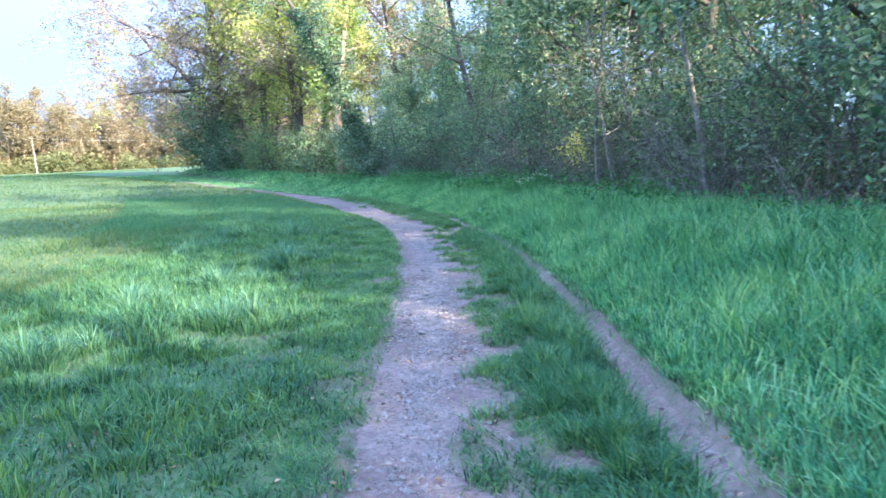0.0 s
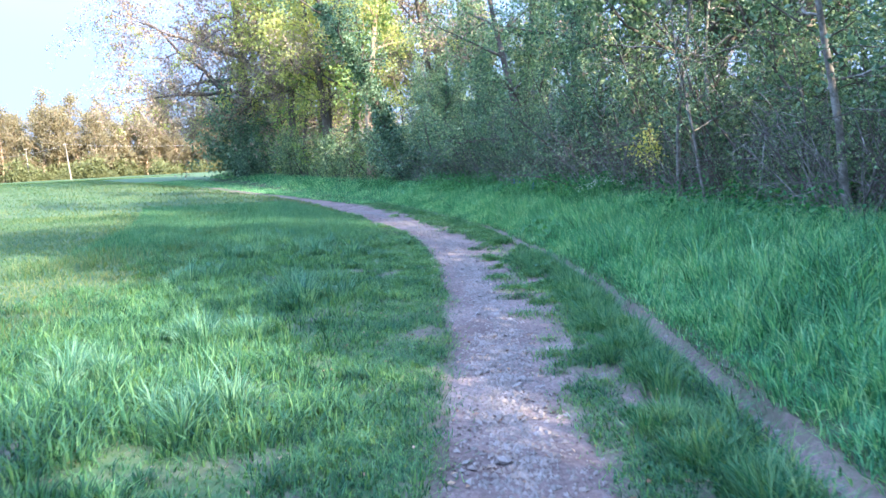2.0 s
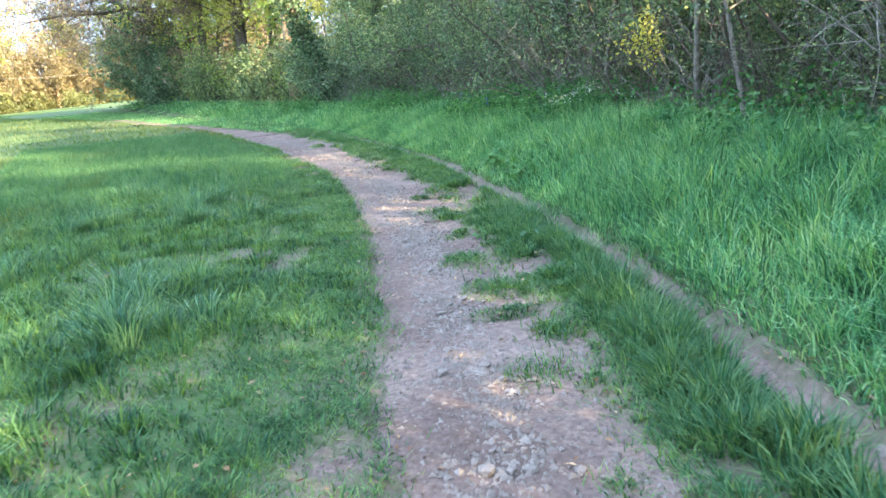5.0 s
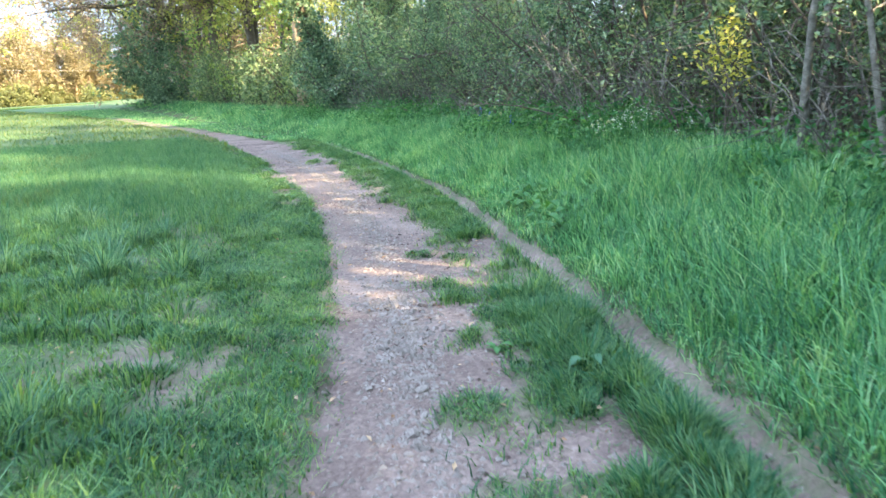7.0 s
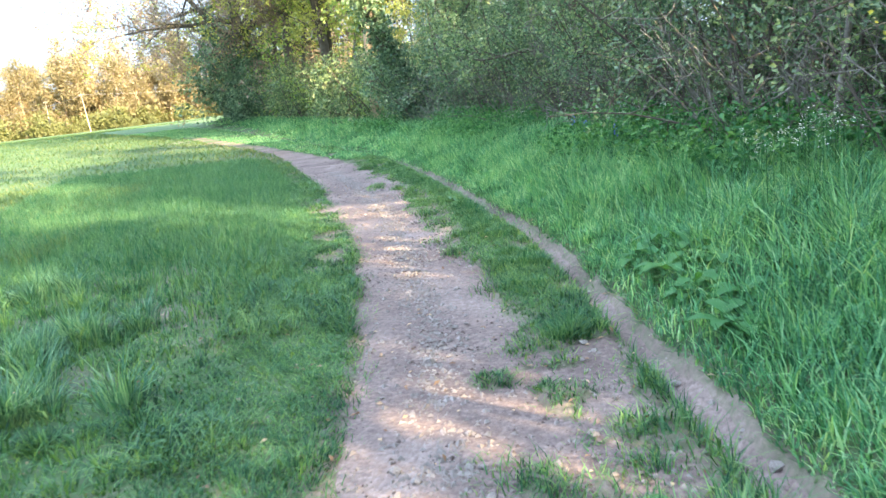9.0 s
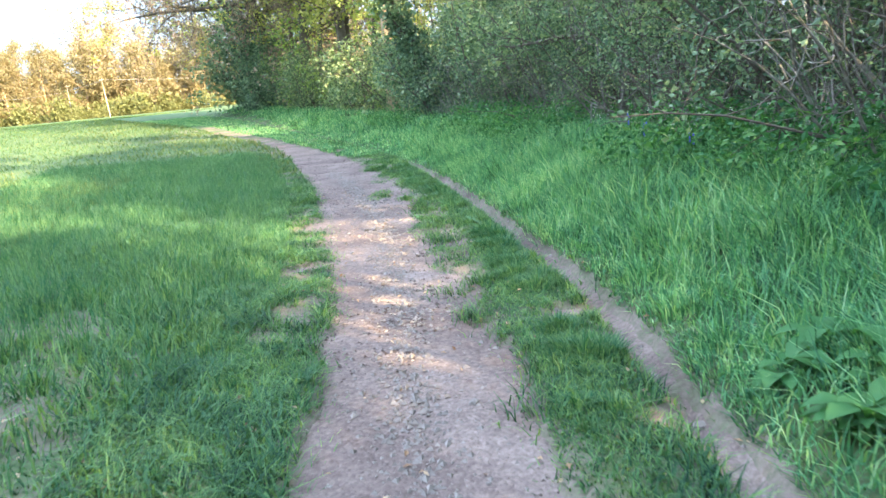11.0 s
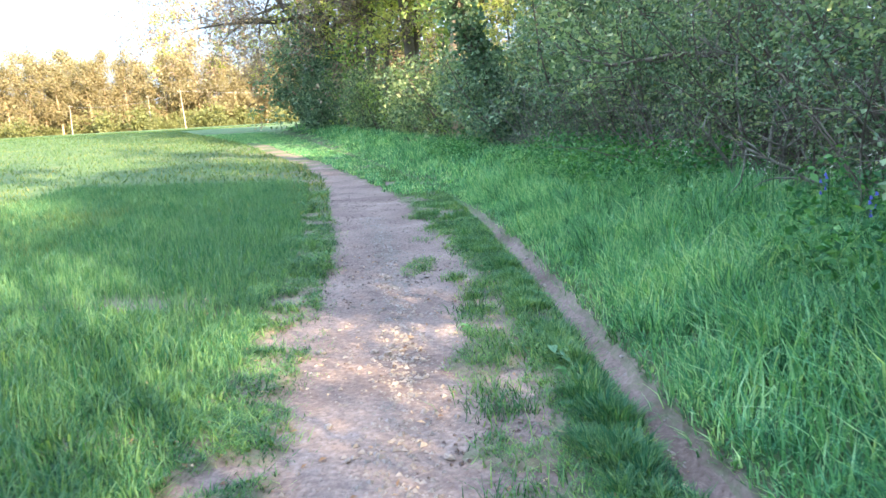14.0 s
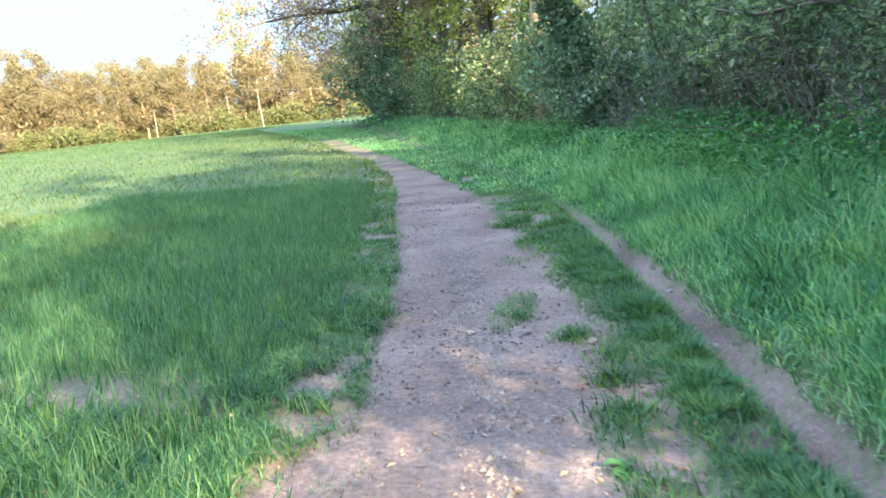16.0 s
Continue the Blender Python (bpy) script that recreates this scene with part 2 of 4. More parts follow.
def mesh_of(name, verts, faces, mat, smooth=False):
    """A mesh from an array of corners and one of faces that all have the same number of corners (or a list of such arrays)."""
    groups = [np.asarray(f, dtype=np.int32) for f in (faces if isinstance(faces, list) else [faces]) if len(f)]
    me = bpy.data.meshes.new(name)
    verts = np.asarray(verts, dtype=np.float32)
    loops = np.concatenate([g.ravel() for g in groups])
    sizes = np.concatenate([np.full(len(g), g.shape[1], dtype=np.int32) for g in groups])
    me.vertices.add(len(verts))
    me.vertices.foreach_set("co", verts.ravel())
    me.loops.add(len(loops))
    me.loops.foreach_set("vertex_index", loops)
    me.polygons.add(len(sizes))
    me.polygons.foreach_set("loop_start", np.concatenate(([0], np.cumsum(sizes)[:-1])).astype(np.int32))
    me.polygons.foreach_set("use_smooth", np.full(len(sizes), smooth))
    me.update(calc_edges=True)
    me.materials.append(mat)
    return me


def part(name, me, parent, label=""):
    ob = new(name, me)
    ob.parent = parent
    return tagged(ob, label)


def smoothstep(a, b, v):
    k = np.clip((v - a) / (b - a), 0, 1)
    return k * k * (3 - 2 * k)


TABLE = np.random.default_rng(3).random((256, 256))


def vnoise(x, y, scale=1.0, shift=0):
    """Smooth noise between 0 and 1; scale: bumps to the metre."""
    x, y = np.asarray(x) * scale + shift * 17.3, np.asarray(y) * scale + shift * 9.1
    xi, yi = np.floor(x).astype(int), np.floor(y).astype(int)
    u, v = x - xi, y - yi
    u, v = u * u * (3 - 2 * u), v * v * (3 - 2 * v)
    g = lambda i, j: TABLE[i % 256, j % 256]
    return (g(xi, yi) * (1 - u) + g(xi + 1, yi) * u) * (1 - v) + (g(xi, yi + 1) * (1 - u) + g(xi + 1, yi + 1) * u) * v


def fbm(x, y, scale=1.0, shift=0):
    return (vnoise(x, y, scale, shift) * 4 + vnoise(x, y, scale * 2.1, shift + 1) * 2 + vnoise(x, y, scale * 4.3, shift + 2)) / 7


def line(*knots):
    """x as a smooth function of y through (y, x) knots."""
    k = np.array(knots)
    fy = np.arange(k[0, 0], k[-1, 0] + 0.01, 0.1)
    fx = np.interp(fy, k[:, 0], k[:, 1])
    pad = np.pad(fx, 12, mode="reflect", reflect_type="odd")
    fx = np.convolve(pad, np.hanning(27)[1:-1] / np.hanning(27).sum(), "valid")[:len(fy)]
    return lambda y: np.interp(y, fy, fx)


# ---------------------------------------------------------------- the plan: x of each edge as a function of y
path_l = line((-20, -0.5), (3, -0.57), (6, -0.57), (9, -0.64), (12, -0.79), (14, -0.97), (16, -1.25), (18, -1.6), (20, -2.07), (22, -2.67), (24, -3.3),
              (26, -3.95), (28.5, -4.85), (33, -6.7), (37, -8.4), (42, -11.1), (47, -14.5), (51, -17.1), (54, -19.2), (60, -23.8), (70, -31.5), (90, -46))
path_r = line((-20, 0.35), (3, 0.36), (6, 0.3), (8, 0.26), (9.5, 0.42), (10.8, 0.48), (11.8, 0.27), (13, 0.15), (15, 0.02), (16.5, -0.12), (17.5, -0.35), (19, -0.58),
              (20, -0.8), (22, -1.15), (24, -1.6), (26, -2.3), (28.2, -3.2), (30, -3.95), (32, -4.75), (35, -6.2), (38.5, -8.2), (42, -10.2), (47, -13.4), (50.5, -15.8), (54, -18.0), (60, -22.0), (70, -29.2), (90, -43.5))
rut_l = line((-20, 1.0), (3, 1.08), (6, 1.13), (8, 1.15), (10, 1.06), (12, 1.0), (14, 0.76), (16, 0.46), (18, 0.2), (20, -0.15), (22, -0.65), (24, -1.2), (26, -1.75),
             (28, -2.4), (30, -3.05), (32.4, -3.9), (36, -5.6), (42, -8.7), (47, -11.5), (55, -16), (62, -20), (70, -25), (90, -37))
rut_r = line((-20, 1.35), (3, 1.39), (6, 1.4), (8, 1.35), (10, 1.26), (12, 1.19), (14, 0.96), (16, 0.66), (18, 0.37), (20, 0.05), (22, -0.46), (24, -0.97), (26, -1.5),
             (28, -2.12), (30, -2.75), (32.4, -3.7), (36, -5.4), (42, -8.5), (47, -11.3), (55, -15.8), (62, -19.8), (70, -24.8), (90, -37))
wood = line((-30, 5.4), (0, 5.0), (8, 4.6), (12, 4.2), (15.5, 3.5), (18, 3.2), (21, 2.6), (25, 1.7), (28.6, 0.6), (32, -0.6), (36, -2.5), (40, -4.6), (45, -7.2), (49, -9.5),
            (55, -13.3), (62, -17.8), (67, -21.0), (90, -35))
rise = line((-900, 0.0), (26, 0.0), (34, 0.08), (42, 0.2), (53, 0.45), (65, 0.85), (77, 1.2), (110, 1.9), (220, 3.0), (400, 5.0), (1500, 5.0))


def land(x, y):
    """Height of the ground sheet before the paths are worn into it."""
    x, y = np.asarray(x, dtype=float), np.asarray(y, dtype=float)
    z = rise(y - 0.45 * x)
    d = x - rut_r(y)
    near = smoothstep(80, 70, y) * smoothstep(-60, -30, y)
    z = z - 0.1 * near * smoothstep(-0.06, 0.1, np.minimum(x - rut_l(y), rut_r(y) - x))
    z = z + near * (0.45 * smoothstep(0.05, 2.4, d) + 0.05 * (fbm(x, y, 0.7) - 0.5) * smoothstep(0.0, 1.0, np.maximum(d, path_l(y) - x)))
    return z


# grass islands standing in the worn soil: x, y, half width, half length
ISLANDS = ((-0.08, 12.5, 0.14, 0.18), (0.04, 11.65, 0.15, 0.2), (0.1, 11.05, 0.2, 0.1), (-0.02, 13.6, 0.07, 0.1), (-0.38, 15.95, 0.11, 0.1), (-0.15, 14.8, 0.09, 0.1),
           (-2.94, 26.1, 0.12, 0.35), (-1.31, 21.65, 0.17, 0.18), (-1.12, 21.0, 0.19, 0.2), (-0.75, 19.35, 0.1, 0.13), (-1.68, 23.1, 0.18, 0.35), (-1.93, 24.1, 0.13, 0.25), (0.11, 3.7, 0.12, 0.25))


def bare(x, y):
    """How far inside worn soil a place lies, in metres (minus: in the grass)."""
    x, y = np.asarray(x, dtype=float), np.asarray(y, dtype=float)
    l, r, a, b = path_l(y), path_r(y), rut_l(y), rut_r(y)
    fine = (fbm(x, y, 5.5, 5) - 0.5) * 0.2
    wob = (fbm(x, y, 1.7, 4) - 0.5) * 0.3 + fine
    main = np.minimum(x - l + wob * 0.5, r - x + wob)
    thin = np.minimum(x - a, b - x) + (fbm(x, y, 2.3, 8) - 0.5) * 0.12 + 0.015 - 0.25 * smoothstep(27, 34, y)
    mid = np.minimum(np.minimum(x - r + 0.3, a - 0.42 * (a - r) * smoothstep(16, 13, y) - x), 0.2)
    spots = np.where(mid > 0, np.minimum(mid, (fbm(x, y, 1.9, 12) - 0.66) * 0.9 + fine), -1)
    fringe = np.minimum(l - x + 0.2, x - l + 0.55) * smoothstep(19, 21.5, y) * smoothstep(34, 30, y)
    fringe = np.where(fringe > 0, np.minimum(fringe, (fbm(x, y, 1.9, 21) - 0.61) * 0.7 + fine * 0.7), -1)
    scuffs = np.where((x < l) & (x > l - 3.2), (fbm(x, y, 1.15, 33) - 0.75) * 0.8 + fine * 0.5 - 0.02, -1)
    for ix, iy, rx, ry in ISLANDS:
        inside = 1 - np.hypot((x - ix) / rx, (y - iy) / ry) + fine * 2
        main = np.minimum(main, np.where(inside > -0.5, -0.12 * inside, main))
    return np.maximum.reduce([main, thin, spots, fringe, scuffs]) - 2 * smoothstep(54, 61, y)


def ground_z(x, y):
    b = bare(x, y)
    return land(x, y) - 0.035 * smoothstep(-0.06, 0.1, b)


# ---------------------------------------------------------------- ground sheet and worn path
def steps(a, b, first, grow):
    out, v, s = [], a, first
    while v < b:
        out.append(v)
        v += s
        s *= grow
    return out


gx = sorted([-6.0 - v for v in steps(0.1, 1500, 0.12, 1.13)]) + list(np.arange(-6.0, 3.0, 0.1)) + [3.0 + v for v in steps(0, 1200, 0.12, 1.14)]
gy = sorted([0.0 - v for v in steps(0.09, 700, 0.15, 1.15)]) + list(np.arange(0.0, 33.0, 0.1)) + [33.0 + v for v in steps(0, 1600, 0.12, 1.05)]
X, Y = np.meshgrid(np.array(gx), np.array(gy))
nx, ny = len(gx), len(gy)
B = bare(X, Y)
Z = land(X, Y) - 0.06 * smoothstep(-0.02, 0.1, B) + 0.012 * (fbm(X, Y, 6.0, 40) - 0.5)
idx = np.arange(nx * ny).reshape(ny, nx)
quads = np.stack([idx[:-1, :-1], idx[:-1, 1:], idx[1:, 1:], idx[1:, :-1]], -1).reshape(-1, 4)
ground = new("ground", mesh_of("ground", np.stack([X, Y, Z], -1).reshape(-1, 3), quads, TURF, True))
ground.data.attributes.new("worn", "FLOAT", "POINT").data.foreach_set("value", (0.75 * smoothstep(-0.22, 0.03, B)).astype(np.float32).ravel())
tagged(ground, "green turf and soil of a field edge rising gently into the distance", "ground", kind="structure")

ZP = land(X, Y) - 0.03 + 0.022 * (fbm(X, Y, 3.0, 50) - 0.5) + 0.012 * (vnoise(X, Y, 9.0, 51) - 0.5) - 0.05 * smoothstep(0.0, -0.12, B)
keep = (np.maximum.reduce([B[:-1, :-1], B[:-1, 1:], B[1:, 1:], B[1:, :-1]]) > -0.1).ravel()
cells = quads[keep]
used, inv = np.unique(cells, return_inverse=True)
soil = new("footpath", mesh_of("footpath", np.stack([X, Y, ZP], -1).reshape(-1, 3)[used], inv.reshape(-1, 4), SOIL, True))
tagged(soil, "worn footpath of dry pinkish-grey soil and gravel with a narrow rut beside it", "path", kind="structure")


# ---------------------------------------------------------------- grass
def blades(name, x, y, h, w, bend, mat, segs=2, lift=0.0, az=None):
    """Curved, tapering blades rooted in the ground: one mesh."""
    n = len(x)
    az = rng.random(n) * 2 * np.pi if az is None else az
    face = az + rng.normal(0, 0.5, n)
    root = np.stack([x, y, ground_z(x, y) - 0.01 + lift], -1)
    d = np.stack([np.cos(az), np.sin(az), np.zeros(n)], -1)
    s = np.stack([-np.sin(face), np.cos(face), np.zeros(n)], -1)
    rows = []
    for i in range(segs + 1):
        t = i / segs
        c = root + d * (h * bend * t * t)[:, None]
        c[:, 2] += h * t * (1 - 0.35 * np.minimum(bend, 1.2) * t)
        if i < segs:
            hw = (w * (1 - 0.55 * t) / 2)[:, None]
            rows += [c - s * hw, c + s * hw]
        else:
            rows.append(c)
    k = len(rows)
    v = np.stack(rows, 1).reshape(-1, 3)
    base = (np.arange(n) * k)[:, None]
    faces = [base + np.array([[2 * i, 2 * i + 1, 2 * i + 3, 2 * i + 2]]) for i in range(segs - 1)]
    f4 = np.concatenate(faces) if faces else np.zeros((0, 4), int)
    f3 = base + np.array([[2 * segs - 2, 2 * segs - 1, 2 * segs]])
    return new(name, mesh_of(name, v, [f4, f3], mat))


def tussocks(name, cx, cy, per, rad, height, width, mat, label, kind="stuff", group=""):
    """Clumps of blades that lean outwards from their middle."""
    n = len(cx)
    r, a = rng.random((n, per)) ** 0.6, rng.random((n, per)) * 2 * np.pi
    size = (0.6 + 0.8 * rng.random(n))[:, None]
    x, y = cx[:, None] + np.cos(a) * r * rad * size, cy[:, None] + np.sin(a) * r * rad * size
    h = np.reshape(height, (-1, 1)) * size * (1.05 - 0.45 * r) * (0.7 + 0.5 * rng.random((n, per)))
    bend = 0.1 + 0.55 * r + 0.5 * rng.random((n, per)) ** 1.5
    w = width * (0.6 + 0.8 * rng.random((n, per)))
    ob = blades(name, x.ravel(), y.ravel(), h.ravel(), w.ravel(), bend.ravel(), mat, 2, 0.0, (a + rng.normal(0, 0.5, a.shape)).ravel())
    return tagged(ob, label, "grass", group, kind)


def scatter(n, y0, y1, xa, xb, power=1.0):
    """n places between the two edges; power above 1 crowds them towards the first edge."""
    y = y0 + (y1 - y0) * rng.random(n)
    return xa(y) + (xb(y) - xa(y)) * rng.random(n) ** power, y


# short field grass beside the path, in clumps
x, y = scatter(140000, 1.5, 24.0, lambda v: path_l(v) + 0.25, lambda v: path_l(v) - 4.6, 1.25)
clump = fbm(x, y, 1.3, 60)
ok = (bare(x, y) < 0.05 * rng.random(len(x)) - 0.2 * rng.random(len(x)) ** 2) & (rng.random(len(x)) < 0.35 + 1.1 * clump)
x, y, clump = x[ok], y[ok], clump[ok]
out = smoothstep(0.0, 1.6, path_l(y) - x)
tuft = smoothstep(0.5, 0.68, fbm(x, y, 1.1, 64))
h = (0.038 + 0.035 * out + 0.14 * tuft * (0.25 + 0.75 * out)) * (0.5 + 0.9 * rng.random(len(x)))
meadow = blades("meadow_grass", x, y, h, 0.006 + 0.005 * rng.random(len(x)) + 0.02 * h, 0.3 + 1.1 * rng.random(len(x)), GRASS)
tagged(meadow, "short clumpy green meadow grass beside the worn footpath", "grass", kind="stuff")

cx, cy = scatter(2600, 2.0, 23.0, lambda v: path_l(v) - 0.08, lambda v: path_l(v) - 5.5)
ok = (fbm(cx, cy, 0.8, 61) > 0.42) & (bare(cx, cy) < -0.05)
cx, cy = cx[ok], cy[ok]
tussocks("meadow_tussocks", cx, cy, 46, 0.11, 0.08 + 0.1 * smoothstep(0.3, 1.6, path_l(cy) - cx), 0.011, GRASS, "clumps of longer grass in the meadow")

# ranker blue-green tussocks standing out of the meadow
knots = np.array([(-3.2, 15.9), (-3.65, 16.9), (-2.65, 12.5), (-2.75, 9.5), (-2.55, 11.4), (-3.7, 17.4), (-3.4, 8.2), (-4.4, 13.4), (-4.6, 16.2), (-2.2, 7.3), (-3.3, 5.9), (-5.0, 19.0)])
for kx, ky in knots:
    spread = rng.normal(0, 0.22, (2, 8))
    tussocks("grass_tussock", kx + spread[0], ky + spread[1], 90, 0.12, 0.34, 0.011, RANK, "tall blue-green grass tussock standing out of the meadow", "", "tussocks in the meadow")

# the wider field
x, y = scatter(120000, 3.0, 34.0, lambda v: path_l(v) - 4.2, lambda v: path_l(v) - 20.0, 1.6)
tuft = smoothstep(0.5, 0.75, fbm(x, y, 0.6, 70))
h = (0.1 + 0.14 * tuft) * (0.6 + 0.8 * rng.random(len(x)))
field = blades("field_grass", x, y, h, 0.014 + 0.012 * rng.random(len(x)), 0.3 + 0.8 * rng.random(len(x)), FIELD, 1)
tagged(field, "uneven green grass of the open field", "grass", kind="stuff")

x, y = scatter(125000, 30.0, 120.0, lambda v: path_l(v) + 0.2, lambda v: path_l(v) - 60.0, 1.5)
ok = bare(x, y) < 0
x, y = x[ok], y[ok]
h = 0.17 * (0.6 + 0.8 * rng.random(len(x)))
blades_far = blades("far_field_grass", x, y, h, 0.018 + 0.028 * rng.random(len(x)), 0.4 + 0.7 * rng.random(len(x)), FIELD, 1)
tagged(blades_far, "green grass of the distant sunlit field", "grass", kind="stuff")

# young cereal standing in from the path further on
x, y = scatter(100000, 16.5, 36.0, lambda v: path_l(v) - 0.45, lambda v: path_l(v) - 7.5, 1.35)
ok = (rng.random(len(x)) < smoothstep(16.5, 20.5, y + 1.5 * (vnoise(x, y, 0.5, 77) - 0.5))) & (bare(x, y) < 0) & (rng.random(len(x)) < 0.5 + 0.8 * fbm(x, y, 1.0, 78))
x, y = x[ok], y[ok]
h = (0.1 + 0.13 * smoothstep(0.4, 1.3, path_l(y) - x)) * (0.7 + 0.6 * rng.random(len(x)))
crop = blades("cereal_crop", x, y, h, 0.006 + 0.006 * rng.random(len(x)), 0.15 + 0.7 * rng.random(len(x)), CROP)
tagged(crop, "young green cereal crop standing beside the footpath", "crop", kind="stuff")

# strip between the path and the rut
x, y = scatter(125000, 1.5, 40.0, lambda v: path_r(v) - 0.5, lambda v: rut_l(v) + 0.06)
k = fbm(x, y, 1.5, 80)
ok = (bare(x, y) < 0.04 * rng.random(len(x)) - 0.08 * rng.random(len(x)) ** 2) & (rng.random(len(x)) < 0.25 + 1.3 * k)
x, y = x[ok], y[ok]
across = np.clip((x - path_r(y)) / np.maximum(rut_l(y) - path_r(y), 0.1), 0, 1)
h = (0.055 + 0.14 * across * smoothstep(0.3, 0.6, fbm(x, y, 1.1, 82))) * (0.6 + 0.8 * rng.random(len(x))) * (0.6 + 0.4 * smoothstep(20, 12, y))
verge = blades("verge_grass", x, y, h, 0.007 + 0.006 * rng.random(len(x)), 0.4 + 0.9 * rng.random(len(x)), GRASS)
tagged(verge, "tufted green grass growing between footpath and narrow rut", "grass", kind="stuff")

cx, cy = scatter(900, 2.0, 31.0, lambda v: path_r(v) + 0.22 * (rut_l(v) - path_r(v)), lambda v: rut_l(v) - 0.14)
ok = (bare(cx, cy) < -0.05) & (fbm(cx, cy, 1.2, 83) > 0.3 + 0.14 * smoothstep(13, 16, cy))
cx, cy = cx[ok], cy[ok]
tussocks("verge_tussocks", cx, cy, 100, 0.1, (0.1 + 0.11 * smoothstep(0.15, 0.6, (cx - path_r(cy)) / (rut_l(cy) - path_r(cy)))) * (0.65 + 0.35 * smoothstep(20, 14, cy)), 0.0095, CROP, "round tussocks of dark green grass beside the rut")

# low blades creeping over the edges of the worn soil
x, y = scatter(330000, 2.0, 30.0, lambda v: path_l(v) - 0.9, lambda v: rut_r(v) + 0.2)
b = bare(x, y)
ok = (b < 0.22 * rng.random(len(x)) ** 3 - 0.01 + 0.1 * (vnoise(x, y, 7.0, 99) - 0.6)) & (b > -0.3) & ((b < 0) | (x < rut_l(y) - 0.03) | (rng.random(len(x)) < 0.12))
x, y = x[ok], y[ok]
h = (0.03 + 0.05 * vnoise(x, y, 4.0, 98)) * (0.5 + rng.random(len(x)))
edge = blades("creeping_grass", x, y, h, 0.006 + 0.005 * rng.random(len(x)), 0.5 + 1.0 * rng.random(len(x)), GRASS, 1)
tagged(edge, "low trampled grass creeping over the edges of the path", "grass", kind="stuff")

# trampled fringe between path and crop
x, y = scatter(45000, 15.0, 34.0, lambda v: path_l(v) + 0.05, lambda v: path_l(v) - 1.1)
ok = (bare(x, y) < 0.02) & (rng.random(len(x)) < 0.3 + fbm(x, y, 1.6, 97))
x, y = x[ok], y[ok]
h = (0.04 + 0.1 * smoothstep(0.45, 0.7, fbm(x, y, 1.4, 96))) * (0.5 + rng.random(len(x)))
fringe_grass = blades("fringe_grass", x, y, h, 0.007 + 0.006 * rng.random(len(x)), 0.6 + 1.0 * rng.random(len(x)), GRASS)
tagged(fringe_grass, "trampled thin grass between footpath and crop", "grass", kind="stuff")

# single tufts standing in the soil
tr = np.random.default_rng(21)
spots = [(-2.83, 25.9), (-1.85, 23.6), (-1.6, 22.9), (-0.08, 13.45), (-0.9, 19.4), (-0.25, 16.4), (0.1, 12.2), (-1.2, 21.2), (0.2, 11.6), (0.3, 10.7), (0.15, 10.1), (0.35, 5.2), (0.45, 6.2)]
for _ in range(55):
    ty = 3 + 27 * tr.random()
    spots.append((float(path_r(ty)) - 0.3 + (float(rut_l(ty)) - float(path_r(ty)) + 0.3) * tr.random(), ty))
tv = []
for tx, ty in spots:
    m = int(90 + 120 * tr.random())
    rad = 0.05 + 0.07 * tr.random()
    tv.append(np.stack([tx + tr.normal(0, rad, m), ty + tr.normal(0, rad, m), (0.07 + 0.08 * tr.random()) * (0.5 + 0.8 * tr.random(m))]))
x, y, h = np.concatenate(tv, 1)
tufts = blades("tuft_grass", x, y, h, 0.006 + 0.004 * rng.random(len(x)), 0.4 + 0.9 * rng.random(len(x)), GRASS)
tagged(tufts, "small tufts of green grass standing in worn soil", "grass", kind="stuff")

# long grass on the bank
x, y = scatter(85000, 1.5, 34.0, lambda v: rut_r(v) - 0.03, lambda v: np.maximum(wood(v) + 0.5, rut_r(v) + 1), 1.2)
ok = (bare(x, y) < 0.0) & (rng.random(len(x)) < 0.4 + fbm(x, y, 0.9, 90))
x, y = x[ok], y[ok]
up = smoothstep(-0.15, 0.8, x - rut_r(y))
h = (0.05 + 0.33 * up) * (0.25 + 1.4 * fbm(x, y, 0.9, 92)) * (0.6 + 0.8 * rng.random(len(x)))
bank = blades("bank_grass", x, y, h, 0.007 + 0.008 * rng.random(len(x)), 0.3 + 1.1 * rng.random(len(x)) ** 1.5, TALL, 2)
tagged(bank, "long lush green grass on the bank below the wood", "grass", kind="stuff")

cx, cy = scatter(1500, 2.0, 33.0, lambda v: rut_r(v) + 0.16, lambda v: np.maximum(wood(v) + 0.2, rut_r(v) + 1), 1.2)
ok = ((cx < wood(cy) - 0.9) | (cy < 19)) & (np.hypot(cx - 1.15, cy - 17.0) > 0.75)
tussocks("bank_tussocks", cx[ok], cy[ok], 64, 0.19, 0.15 + 0.28 * smoothstep(0.1, 1.0, cx[ok] - rut_r(cy[ok])), 0.0105, TALL, "arching clumps of long bright grass on the bank")

x, y = scatter(52000, 33.0, 72.0, lambda v: np.where(v > 52, path_l(v), path_r(v) - 0.1), lambda v: np.maximum(wood(v) + 0.5, rut_r(v) + 0.6))
ok = bare(x, y) < 0
x, y = x[ok], y[ok]
h = (0.1 + 0.2 * smoothstep(0.0, 1.2, x - rut_r(y))) * (0.6 + 0.8 * rng.random(len(x)))
bank_far = blades("far_bank_grass", x, y, h, 0.015 + 0.018 * rng.random(len(x)), 0.3 + 0.7 * rng.random(len(x)), TALL)
tagged(bank_far, "long green grass along the distant wood edge", "grass", kind="stuff")


